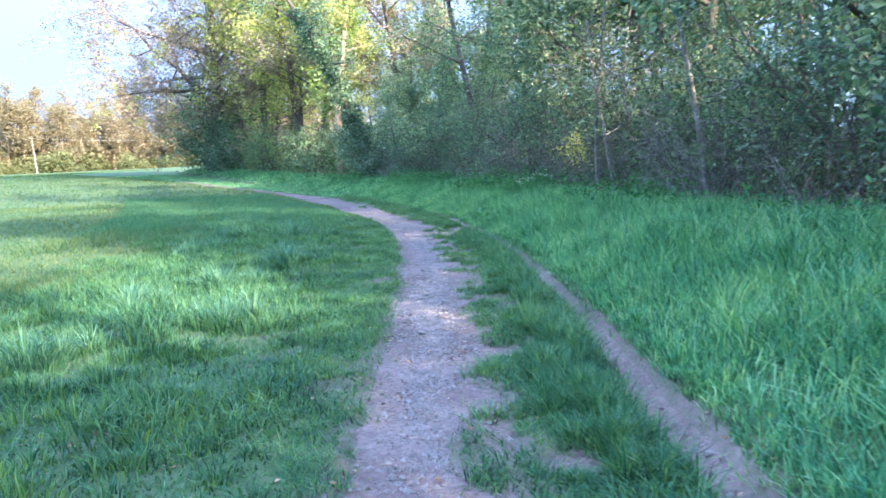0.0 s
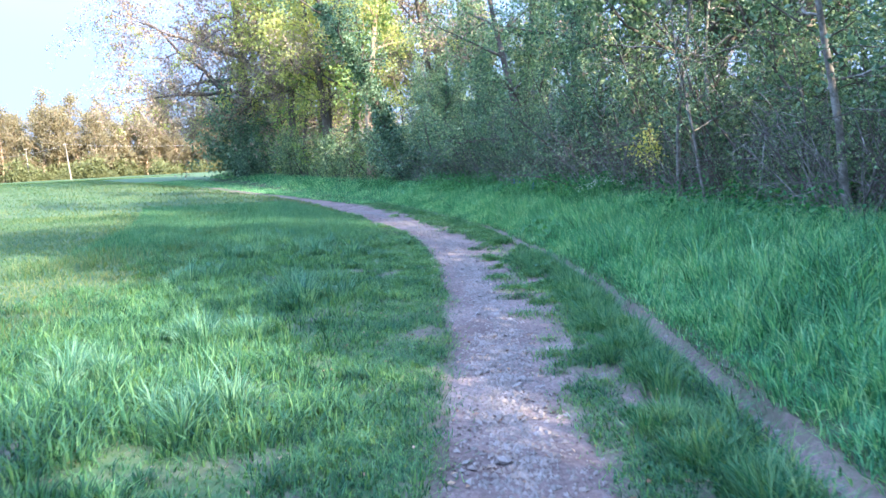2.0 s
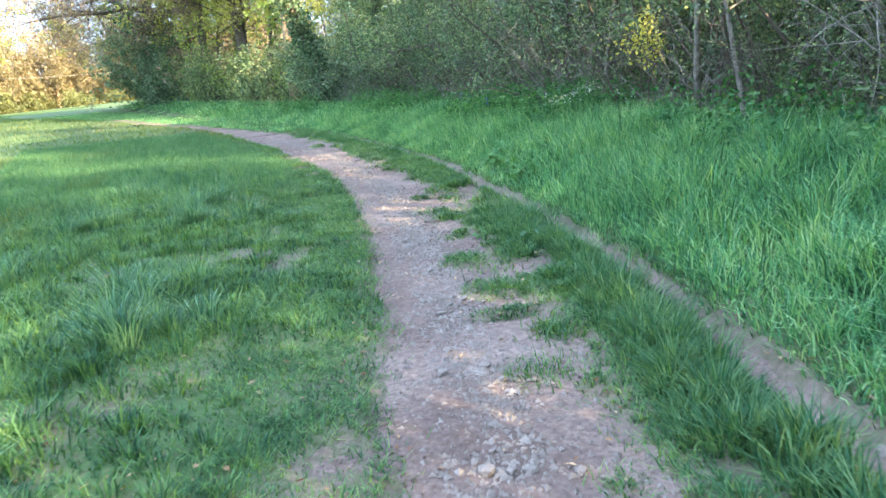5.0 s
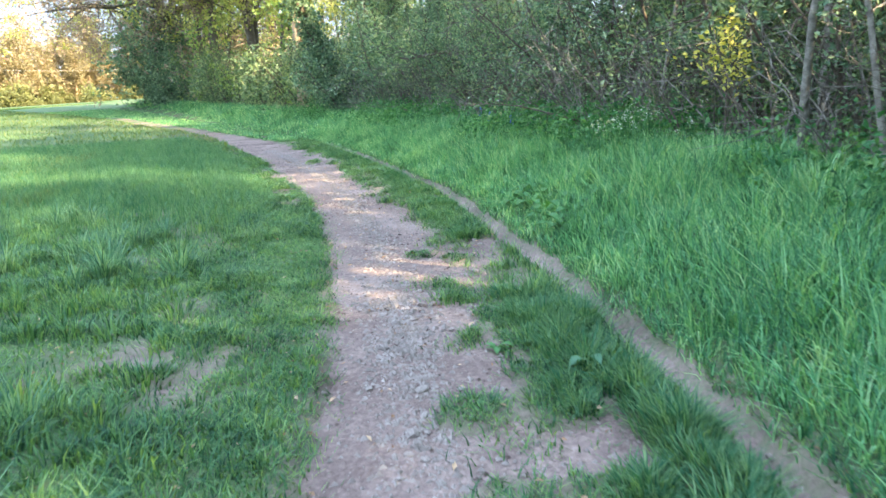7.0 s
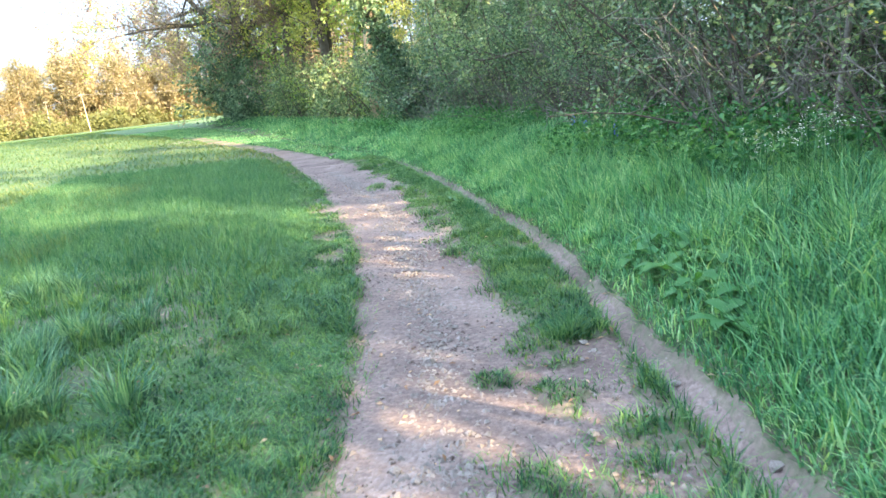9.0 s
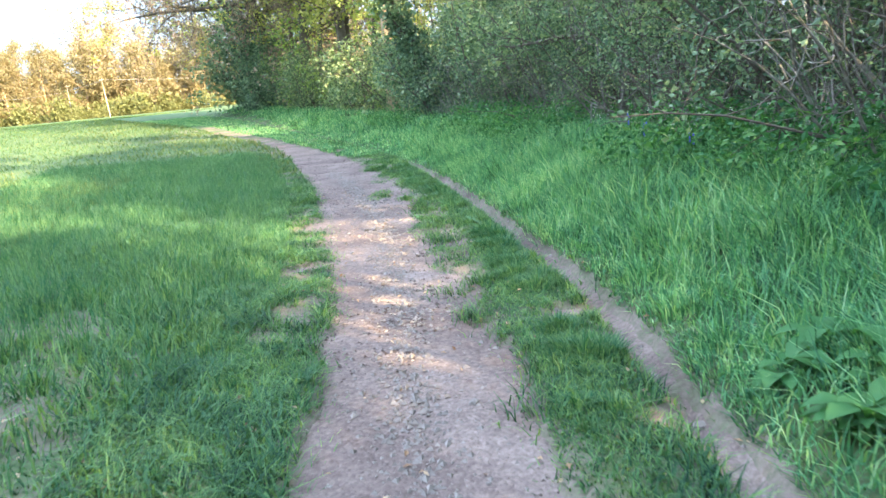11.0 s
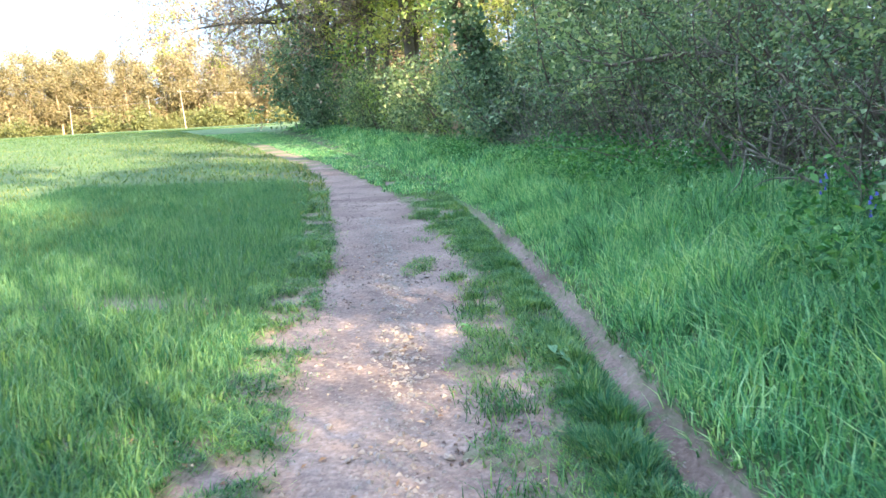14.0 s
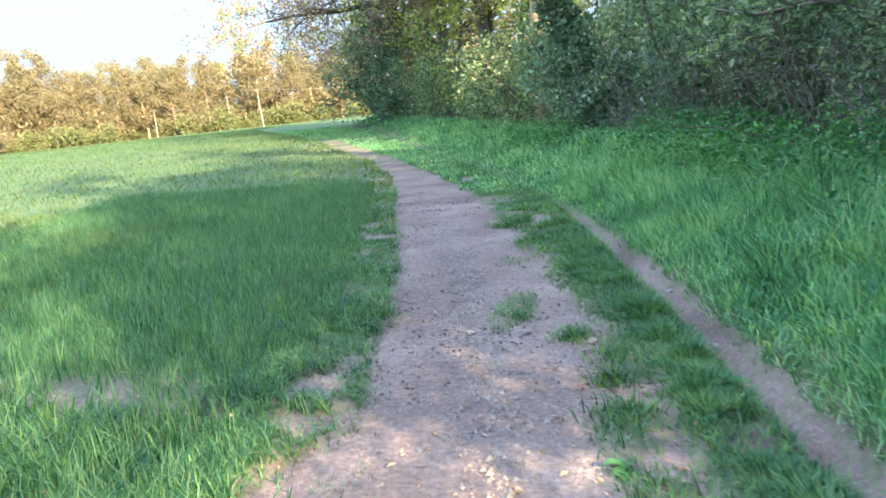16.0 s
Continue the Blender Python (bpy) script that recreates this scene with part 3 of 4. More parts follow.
# ---------------------------------------------------------------- trees and shrubs
def tube(points, radii, sides):
    p, r = np.asarray(points, float), np.asarray(radii, float)
    t = np.gradient(p, axis=0)
    t /= np.linalg.norm(t, axis=1)[:, None] + 1e-9
    ref = np.where(np.abs(t[:, 2:3]) > 0.9, np.array([[1.0, 0, 0]]), np.array([[0, 0, 1.0]]))
    u = np.cross(t, ref)
    u /= np.linalg.norm(u, axis=1)[:, None]
    v = np.cross(t, u)
    a = np.arange(sides) / sides * 2 * np.pi
    ring = p[:, None] + r[:, None, None] * (np.cos(a)[None, :, None] * u[:, None] + np.sin(a)[None, :, None] * v[:, None])
    m = len(p)
    i = np.arange(m * sides).reshape(m, sides)
    nxt = np.roll(i, -1, axis=1)
    f = np.stack([i[:-1], nxt[:-1], nxt[1:], i[1:]], -1).reshape(-1, 4)
    return ring.reshape(-1, 3), f


def tubes(branches, sides=(7, 4, 3, 3)):
    vs, fs, off = [], [], 0
    for level, pts, rad in branches:
        v, f = tube(pts, rad, sides[min(level, 3)])
        vs.append(v), fs.append(f + off)
        off += len(v)
    return np.concatenate(vs), np.concatenate(fs)


def limb(r, start, way, length, r0, r1, n=6, wobble=0.16, lift=0.0):
    pts, p, d = [np.array(start, float)], np.array(start, float), np.array(way, float) / np.linalg.norm(way)
    for i in range(n - 1):
        d = d + r.normal(0, wobble, 3) + np.array([0, 0, lift])
        d /= np.linalg.norm(d)
        p = p + d * length / (n - 1)
        pts.append(p)
    return np.array(pts), np.linspace(r0, r1, n)


def grow(r, height, r0, lean, limbs, reach, start=0.25, lift=0.04, wobble=0.1, subs=4, twigs=3):
    """Trunk, limbs, side limbs and twigs: (level, points, radii) each."""
    t_pts, t_rad = limb(r, (0, 0, -0.15), (lean[0], lean[1], 1), height, r0, r0 * 0.25, 9, wobble * 0.6, 0.05)
    t_rad[0] *= 1.35
    out = [(0, t_pts, t_rad)]
    for i in range(limbs):
        k = start + (1 - start) * (i + r.random()) / limbs
        j = k * (len(t_pts) - 1)
        a = int(min(j, len(t_pts) - 2))
        s = t_pts[a] + (t_pts[a + 1] - t_pts[a]) * (j - a)
        rad = np.interp(j, np.arange(len(t_pts)), t_rad)
        az = i * 2.4 + r.normal(0, 0.4)
        ln = reach * (1.15 - 0.65 * k) * (0.7 + 0.6 * r.random())
        lp, lr = limb(r, s, (math.cos(az), math.sin(az), 0.25 + 0.9 * k * r.random()), ln, rad * 0.55, 0.012, 7, wobble * 1.6, lift)
        out.append((1, lp, lr))
        for q in range(subs):
            b = 1 + int(r.random() * 5)
            dv = lp[min(b + 1, 6)] - lp[b]
            sp, sr = limb(r, lp[b], dv / np.linalg.norm(dv) + r.normal(0, 0.65, 3), ln * (0.3 + 0.3 * r.random()), lr[b] * 0.6, 0.006, 5, wobble * 2, lift)
            out.append((2, sp, sr))
            for w in range(twigs):
                c = 1 + int(r.random() * 3.9)
                dv = sp[c] - sp[c - 1]
                wp, wr = limb(r, sp[c], dv / np.linalg.norm(dv) + r.normal(0, 0.7, 3), ln * 0.2 * (0.5 + r.random()), 0.008, 0.003, 4, wobble * 2.5, lift)
                out.append((3, wp, wr))
    return out


def leaves(r, centres, size, up=0.4, aspect=0.6, spread=0.25, simple=False):
    """Folded leaves scattered about the given places."""
    n = len(centres)
    c = centres + r.normal(0, spread, (n, 3))
    nrm = r.normal(0, 1, (n, 3)) + np.array([0, 0, up])
    nrm /= np.linalg.norm(nrm, axis=1)[:, None]
    a = np.cross(nrm, r.normal(0, 1, (n, 3)))
    a /= np.linalg.norm(a, axis=1)[:, None] + 1e-9
    b = np.cross(nrm, a)
    s = (size * (0.6 + 0.8 * r.random(n)))[:, None]
    if simple:
        v = np.stack([c - a * s * 0.6, c + a * s * 0.45 + b * s * aspect * 0.6, c + a * s * 0.45 - b * s * aspect * 0.6], 1).reshape(-1, 3)
        return v, (np.arange(n) * 3)[:, None] + np.array([[0, 1, 2]])
    v = np.stack([c - a * s / 2, c + b * s * aspect / 2 + nrm * s * 0.12, c + a * s / 2, c - b * s * aspect / 2 + nrm * s * 0.12], 1).reshape(-1, 3)
    i = (np.arange(n) * 4)[:, None]
    return v, np.concatenate([i + np.array([[0, 1, 2]]), i + np.array([[0, 2, 3]])])


def sprays(r, branches, n, levels, lo, size, spread, per=11, simple=False):
    """Leaves gathered in sprays of about a dozen along the branches."""
    nodes = along(r, branches, n // per, levels, lo) + r.normal(0, spread, (n // per, 3))
    return leaves(r, np.repeat(nodes, per, 0), size, spread=1.5 * size, simple=simple)


def along(r, branches, n, levels, lo=0.2):
    """n places along the branches of the given levels, longer ones first."""
    use = [b for b in branches if b[0] in levels]
    ln = np.array([np.linalg.norm(np.diff(b[1], axis=0), axis=1).sum() for b in use])
    pick = r.choice(len(use), n, p=ln / ln.sum())
    k = lo + (1 - lo) * r.random(n)
    res = np.empty((n, 3))
    for i in np.unique(pick):
        m = pick == i
        pts = use[i][1]
        j = k[m] * (len(pts) - 1)
        a = np.minimum(j.astype(int), len(pts) - 2)
        res[m] = pts[a] + (pts[a + 1] - pts[a]) * (j - a)[:, None]
    return res


def plant(kind, place, trunk_mesh, crowns, label, category, group="", turn=0.0, scale=1.0):
    """A tree or shrub: an Empty at its foot with trunk and crown under it."""
    ob = new(kind)
    ob.empty_display_size = 0.3
    woody = [part(nm, me, ob) for nm, me in trunk_mesh]
    for nm, me, lb in crowns:
        part(nm, me, woody[0] if nm == "ivy" else ob, lb)
    ob.matrix_basis = pose(*place, 0, 0, turn) @ Matrix.Diagonal((scale, scale, scale, 1))
    return tagged(ob, label, category, group)


def woodwork(branches, first, others, bark, whole):
    """The wood of a plant as (name, mesh) parts: the trunk, and each limb with its side limbs and twigs."""
    bundles = []
    for b in branches:
        if b[0] < 2 and not (whole and bundles):
            bundles.append([b])
        else:
            bundles[-1].append(b)
    res = []
    for k, bundle in enumerate(bundles):
        nm = first if k == 0 else others
        v, f = tubes(bundle)
        res.append((nm, mesh_of(nm, v, f, bark, True)))
    return res


def tree_meshes(seed, height, r0, lean=(0, 0), limbs=11, reach=3.0, n=6000, size=0.09, leaf=HAZEL, bark=BARK, start=0.2, spread=0.3, ivy=0, lift=0.04, subs=4, twigs=3, wobble=0.1, levels=(2, 3), whole=False, simple=False, second=None):
    r = np.random.default_rng(seed)
    br = grow(r, height, r0, lean, limbs, reach, start, lift, wobble, subs, twigs)
    trunk = woodwork(br, "trunk", "limb", bark, whole)
    lv, lf = sprays(r, br, n, levels, 0.1, size, spread, simple=simple)
    crowns = [("crown", mesh_of("crown", lv, lf, leaf), "")]
    if second:
        lv, lf = sprays(r, br, second[1], levels, 0.1, size, spread, 40, True)
        crowns.append(("crown", mesh_of("crown", lv, lf, second[0]), "yellow-green young leaves"))
    if ivy:
        t_pts, t_rad = br[0][1], br[0][2]
        k = r.random(ivy) ** 0.9 * (len(t_pts) - 2.5)
        a = k.astype(int)
        c = t_pts[a] + (t_pts[a + 1] - t_pts[a]) * (k - a)[:, None]
        az = r.random(ivy) * 2 * np.pi
        rad = np.interp(k, np.arange(len(t_rad)), t_rad) + np.abs(r.normal(0.1, 0.16, ivy)) * (0.5 + 1.2 * vnoise(az * 1.2, k * 2.5, 1.0, 3))
        c = c + np.stack([np.cos(az) * rad, np.sin(az) * rad, np.zeros(ivy)], -1)
        iv, jf = leaves(r, c, 0.1 + 0.15 * r0, spread=0.04, aspect=0.85)
        crowns.append(("ivy", mesh_of("ivy", iv, jf, DEEP), "dark glossy climbing ivy"))
    return trunk, crowns


def shrub_meshes(seed, height, n, size, leaf=HAZEL, bark=BARK, stems=9, width=0.55, spread=0.2, low=0.0, whole=False, sprigs=6, simple=False, thin=1.0):
    r = np.random.default_rng(seed)
    br = []
    for i in range(stems):
        az = i * 2.4 + r.normal(0, 0.3)
        out = width * (0.3 + 0.9 * r.random())
        sp, sr = limb(r, (0.25 * math.cos(az), 0.25 * math.sin(az), -0.1), (out * math.cos(az), out * math.sin(az), 1), height * (0.65 + 0.4 * r.random()), 0.035 * thin, 0.008 * thin, 7, 0.12, 0.0)
        br.append((1, sp, sr))
        for q in range(sprigs):
            b = 1 + int(r.random() * 5)
            wp, wr = limb(r, sp[b], r.normal(0, 0.8, 3) + np.array([0.4 * math.cos(az), 0.4 * math.sin(az), 0.3]), height * 0.3 * (0.5 + r.random()), 0.014 * thin, 0.004 * thin, 5, 0.2, 0.0)
            br.append((2, wp, wr))
    lv, lf = sprays(r, br, n, (1, 2), low, size, spread, simple=simple)
    return woodwork(br, "stem", "stem", bark, whole), [("crown", mesh_of("crown", lv, lf, leaf), "")]


wr = np.random.default_rng(11)


def foot(x, y):
    return (x, y, float(land(x, y)))


# front row of shrubs along the wood's edge; finer leaves where the walk passes closest
FINE = [shrub_meshes(100 + i, 3.6 + 0.5 * (i % 3), 5600, 0.065, (HAZEL, DEEP, HAZEL, DEEP)[i % 4], spread=0.15, stems=7) for i in range(6)]
COARSE = [shrub_meshes(120 + i, 4.0, 4600, 0.1, (HAZEL, DEEP)[i % 2], spread=0.2, stems=6, simple=True) for i in range(4)]
FRESH = [shrub_meshes(130 + i, 3.6, 2300, 0.115, (LIME, HAZEL)[i], spread=0.28, stems=6, simple=True) for i in range(2)]
# openings above the shrubs, one behind another, through which the sun reaches the field
FRONT_GAPS = ((-3.8, 3.8), (12.2, 16.8), (31.5, 43.5))
BACK_GAPS = ((-5.8, 1.8), (10.2, 15.0))
DEEP_GAPS = ((-9.0, -1.0), (6.5, 11.5))


def within(v, gaps):
    return any(a < v < b for a, b in gaps)


s_y = -6.0
i = 0
while s_y < 67:
    meshes = FINE[i % 6] if 5 < s_y < 34 else (COARSE[i % 4] if s_y < 42 or s_y > 60 or i % 4 == 0 else FRESH[i % 2])
    sx = float(wood(s_y)) + (1.75 if 10 < s_y < 23 else 1.25) + wr.normal(0, 0.3)
    plant("shrub", foot(sx, s_y), *meshes, "dense leafy shrub of mid-green foliage at the wood's edge", "shrub", "shrubs along the wood edge", wr.random() * 360, 0.8 + 0.35 * wr.random())
    s_y += (1.25 if s_y < 36 else 1.6) * (0.8 + 0.4 * wr.random())
    i += 1

# low leafy bushes standing forward of the row
for py, off, sc in ((10.9, 0.9, 0.5), (13.2, 0.75, 0.52), (14.1, 0.9, 0.45), (15.9, 0.95, 0.42), (20.4, 0.9, 0.48), (23.4, 0.8, 0.45)):
    plant("shrub", foot(float(wood(py)) + off, py), *FINE[2 * int(py) % 6], "low leafy green bush at the foot of the wood", "shrub", "low bushes below the wood", 137.0 * py, sc)

# a second, darker row close behind fills the gaps between the stems
s_y = -8.0
while s_y < 42:
    sx = float(wood(s_y)) + 3.0 + wr.normal(0, 0.35)
    plant("shrub", foot(sx, s_y), *COARSE[i % 4], "dark shrub standing inside the wood", "shrub", "shrubs inside the wood", wr.random() * 360, 0.75 + 0.25 * wr.random())
    s_y += 2.0 * (0.8 + 0.4 * wr.random())
    i += 1

# trees of the wood: a close row leafed almost to the ground, and taller ones behind
TREES = [tree_meshes(200 + i, 9.5 + i % 3, 0.13, (wr.normal(0, 0.05), wr.normal(0, 0.05)), 12, 2.5, 8000, 0.088, (HAZEL, DEEP, HAZEL, DEEP, HAZEL)[i % 5], start=0.12, spread=0.22, ivy=1500 * (i % 2), twigs=2, subs=3) for i in range(5)]
YOUNG = [tree_meshes(210 + i, 10.5, 0.13, (wr.normal(0, 0.05), wr.normal(0, 0.05)), 11, 2.8, 2600, 0.16, (SPRING, LIME)[i], start=0.3, spread=0.3, twigs=1, subs=3, simple=True) for i in range(2)]
# below y = 5 these stand unseen, added so the shade carries on
t_y = -12.0
while t_y < 64:
    tx = float(wood(t_y)) + 2.2 + 0.8 * wr.random()
    # tallest from y = 16.8 to 22.5, to stretch the shade over the field
    low = within(t_y, FRONT_GAPS)
    plant("tree", foot(tx, t_y), *(TREES[i % 5] if t_y < 43 else YOUNG[i % 2]), "slender woodland tree leafed in mid-green down to the shrubs", "tree", "trees of the wood", wr.random() * 360, 0.5 + 0.1 * wr.random() if low else (1.35 if 16.8 < t_y < 22.5 else 1.05) + 0.3 * wr.random())
    t_y += (2.5 if t_y < 34 else 2.1 if t_y < 43 else 3.2) * (0.75 + 0.5 * wr.random())
    i += 1
BACK = [tree_meshes(230 + i, 10.5 + i, 0.16, (wr.normal(0, 0.05), wr.normal(0, 0.05)), 10, 3.0, 5200, 0.17, (DEEP, HAZEL, HAZEL)[i], start=0.1, spread=0.25, twigs=1, subs=3, simple=True) for i in range(3)]
# starts out of view too; tallest where the field needs more shade
t_y = -14.0
while t_y < 29:
    tx = float(wood(t_y)) + 4.6 + 2.0 * wr.random()
    if not within(t_y, BACK_GAPS):
        plant("tree", foot(tx, t_y), *BACK[i % 3], "taller woodland tree standing deeper in the wood", "tree", "trees of the wood", wr.random() * 360, (1.4 if 15 < t_y < 21 else 1.15) + 0.3 * wr.random())
    t_y += (3.4 if t_y < 34 else 2.8) * (0.75 + 0.5 * wr.random())
    i += 1

# trees added deep in the wood, mostly out of view, to thicken its shade
t_y = -30.0
while t_y < 26:
    tx = float(wood(max(t_y, -29))) + 8.0 + 3.5 * wr.random()
    if not within(t_y, DEEP_GAPS):
        plant("tree", foot(tx, t_y), *BACK[i % 3], "tall tree added in the depth of the wood for its shade", "tree", "trees of the wood", wr.random() * 360, 1.2 + 0.3 * wr.random())
    t_y += 4.2 * (0.6 + 0.8 * wr.random())
    i += 1

# tall ivy-hung trees crowding behind the bend
HUNG = [tree_meshes(220 + i, 9.5, 0.16, (wr.normal(0, 0.05), -0.04), 14, 2.4, 7000, 0.13, (DEEP, HAZEL)[i], start=0.06, spread=0.3, simple=True, ivy=2000, twigs=2, subs=4) for i in range(2)]
for px, py, sc in ((1.9, 33.6, 0.85), (0.4, 36.2, 0.75), (0.4, 46.2, 1.15), (3.0, 43.8, 1.15), (-2.4, 49.8, 1.15), (5.6, 41.0, 1.2), (-1.0, 52.5, 1.25), (-2.6, 42.0, 0.62), (-1.6, 37.4, 0.62)):
    plant("tree", foot(px, py), *HUNG[i % 2], "tall woodland tree hung with dark green ivy", "tree", "trees of the wood", wr.random() * 360, sc)
    i += 1

# budding crowns rising behind them
BUDDING = tree_meshes(226, 15, 0.28, (-0.06, -0.02), 13, 5.0, 11000, 0.13, BUDS, BARK, start=0.3, spread=0.35, subs=5, twigs=3, simple=True, second=(SPRING, 3500))
for px, py, sc in ((3.5, 42.0, 0.95), (-2.5, 48.0, 0.95), (-7.0, 53.0, 1.05), (8.0, 36.0, 0.95)):
    plant("tree", foot(px, py), *BUDDING, "tall budding tree with brown twigs and few young leaves", "tree", "trees of the wood", wr.random() * 360, sc)

# ivy-clad leaning trunk beside the path further on
plant("ivy_tree", foot(-3.5, 40.0), *tree_meshes(301, 12, 0.26, (-0.3, -0.05), 10, 3.0, 4000, 0.13, DEEP, ivy=7000, start=0.5), "thick leaning tree trunk clad in dark ivy", "tree")
for px, py, sc in ((-2.9, 39.2, 0.6), (-2.4, 38.6, 0.85), (-3.8, 41.0, 0.55)):
    plant("shrub", foot(px, py), *COARSE[i % 4], "leafy shrub round the foot of the ivy-clad tree", "shrub", "shrubs along the wood edge", wr.random() * 360, sc)
    i += 1
# trunk inside the wood; its pale warm bark colour stands for sun on it
plant("tree", foot(-6.1, 44.6), *tree_meshes(302, 14, 0.24, (0.02, 0), 10, 3.5, 3500, 0.16, SPRING, SUNLITBARK, start=0.5), "tree with a bare trunk coloured warm brown as if sunlit", "tree")

# great oak at the wood's far corner, its bare boughs reaching over the field
oak = tree_meshes(310, 19, 0.55, (-0.1, 0.0), 28, 13.5, 90000, 0.155, BUDS, BARK, start=0.16, spread=0.5, lift=0.02, subs=7, twigs=5, wobble=0.13, simple=True, second=(SPRING, 20000))
plant("oak_tree", foot(-18.9, 66.2), *oak, "great spreading oak with budding brown twigs over the field", "tree")
spring_tree = tree_meshes(311, 17, 0.35, (-0.08, -0.05), 14, 6.5, 9000, 0.24, SPRING, BARK, start=0.3, spread=0.5, subs=5, simple=True)
plant("tree", foot(-14.0, 60.0), *spring_tree, "tall tree in fresh yellow-green spring leaf", "tree")
for px, py, sc in ((-10.5, 55.0, 0.95), (-13.0, 66.0, 1.0), (-9.0, 61.0, 1.05)):
    plant("tree", foot(px, py), *spring_tree, "tall tree in fresh yellow-green spring leaf", "tree", "", wr.random() * 360, sc)
EVERGREEN = shrub_meshes(140, 4.2, 5200, 0.17, DEEP, spread=0.3, stems=8)
for px, py, sc in ((-18.6, 64.6, 1.3), (-19.8, 66.0, 1.5), (-17.6, 63.0, 0.9), (-20.4, 67.6, 1.6), (-18.0, 66.8, 1.7)):
    plant("shrub", foot(px, py), *EVERGREEN, "dark evergreen bush at the wood's far corner", "shrub", "bushes at the far corner", wr.random() * 360, sc)

# thin pale trunks standing at the edge
for k, (px, py, hh, rr, lx, ly) in enumerate(((3.4, 16.45, 6.5, 0.045, 0.0, 0.0), (3.53, 15.25, 4.0, 0.034, -0.05, 0.0), (4.41, 12.17, 5.5, 0.06, -0.2, 0.1), (4.3, 17.9, 6.0, 0.06, 0.04, 0.0), (3.0, 19.9, 5.0, 0.04, 0.06, 0.0), (2.2, 26.0, 4.0, 0.03, -0.05, 0.0), (1.1, 28.8, 3.6, 0.028, 0.05, 0.0), (0.95, 29.1, 3.4, 0.025, -0.08, 0.0))):
    plant("sapling", foot(px, py), *tree_meshes(400 + k, hh, rr, (lx, ly), 7, 1.1, 500, 0.05, HAZEL, PALE, start=0.35, wobble=0.13), "thin pale-barked sapling at the wood's edge", "tree", "pale saplings")

# bare grey twigs of blackthorn and hazel in front of the leaves
def thicket(place, meshes, label, turn, scale):
    ob = plant("thicket", place, *meshes, label, "shrub", "twiggy thickets", turn, scale)
    for child in ob.children:
        if child.name.startswith("stem"):
            tagged(child, "fine bare grey twigs", kind="stuff")


THICKET = [shrub_meshes(150 + i, 2.2, 260, 0.045, HAZEL, PALE if i % 2 else BARK, stems=11, width=0.75, whole=True, sprigs=9, thin=0.42) for i in range(4)]
t_y = 9.5
while t_y < 37:
    thicket(foot(float(wood(t_y)) + 0.35 + 0.5 * wr.random(), t_y), THICKET[i % 4], "bare grey twiggy thicket below the wood's edge", wr.random() * 360, (0.75 + 0.45 * wr.random()) * (1.15 if 19 < t_y < 23 else 1.0))
    t_y += 1.15 * (0.6 + 0.8 * wr.random())
    i += 1
for px, py, sc in ((4.45, 12.0, 1.1), (4.5, 12.6, 1.3), (2.75, 21.2, 1.2)):
    thicket(foot(px, py), THICKET[1], "tangle of dead pale twigs round a leaning stem", wr.random() * 360, sc)

# a young stem in pale yellow leaf
plant("sapling", foot(3.15, 17.8), *tree_meshes(420, 1.6, 0.018, (0.05, 0.0), 8, 0.45, 360, 0.066, YELLOW, BARK, start=0.5, spread=0.09, subs=2, twigs=1), "young sapling in pale yellow-green leaf", "tree")


def dead_branch(px, py, way, length, seed):
    r = np.random.default_rng(seed)
    pts, rad = limb(r, (0, 0, -0.05), way, length, 0.03, 0.008, 8, 0.14)
    br = [(1, pts, rad)]
    for q in range(5):
        b = 2 + int(r.random() * 5)
        sp, sr = limb(r, pts[b], (pts[b] - pts[b - 1]) / np.linalg.norm(pts[b] - pts[b - 1]) + r.normal(0, 0.6, 3), length * 0.35 * (0.5 + r.random()), 0.012, 0.004, 5, 0.2)
        br.append((2, sp, sr))
    v, f = tubes(br, (6, 6, 4, 3))
    ob = new("dead_branch", mesh_of("dead_branch", v, f, PALE, True))
    ob.matrix_basis = pose(*foot(px, py))
    return tagged(ob, "bare grey dead branch leaning out of the undergrowth", "branch", "dead branches")


for k, (px, py, way, ln) in enumerate(((2.75, 21.3, (-0.35, -0.2, 1), 1.9), (2.9, 21.6, (0.4, -0.3, 1), 1.7), (2.6, 22.1, (-0.5, 0.1, 0.9), 1.6), (3.1, 20.6, (-0.2, -0.4, 0.8), 1.8),
                                      (2.0, 24.8, (-0.3, -0.3, 0.6), 1.5), (1.6, 26.5, (-0.4, -0.2, 0.5), 1.7), (1.2, 28.0, (-0.3, -0.5, 0.5), 1.4), (0.9, 28.6, (-0.6, -0.2, 0.8), 1.6))):
    dead_branch(px, py, way, ln, 800 + k)


# ---------------------------------------------------------------- far side of the field
FAR = [tree_meshes(500 + i, 17 + 2 * (i % 3), 0.3, (wr.normal(0, 0.03), 0), 12, 5.0, 5600, 0.42, FARLEAF, SUNLITBARK, start=0.12, spread=0.6, simple=True, subs=2, twigs=0, lift=0.1, levels=(1, 2), whole=True) for i in range(5)]
FARBUSH = [shrub_meshes(540 + i, 4.6, 1000, 0.55, FARGREEN if i < 3 else FARLEAF, stems=3, width=0.9, spread=0.6, whole=True, sprigs=1, simple=True) for i in range(5)]
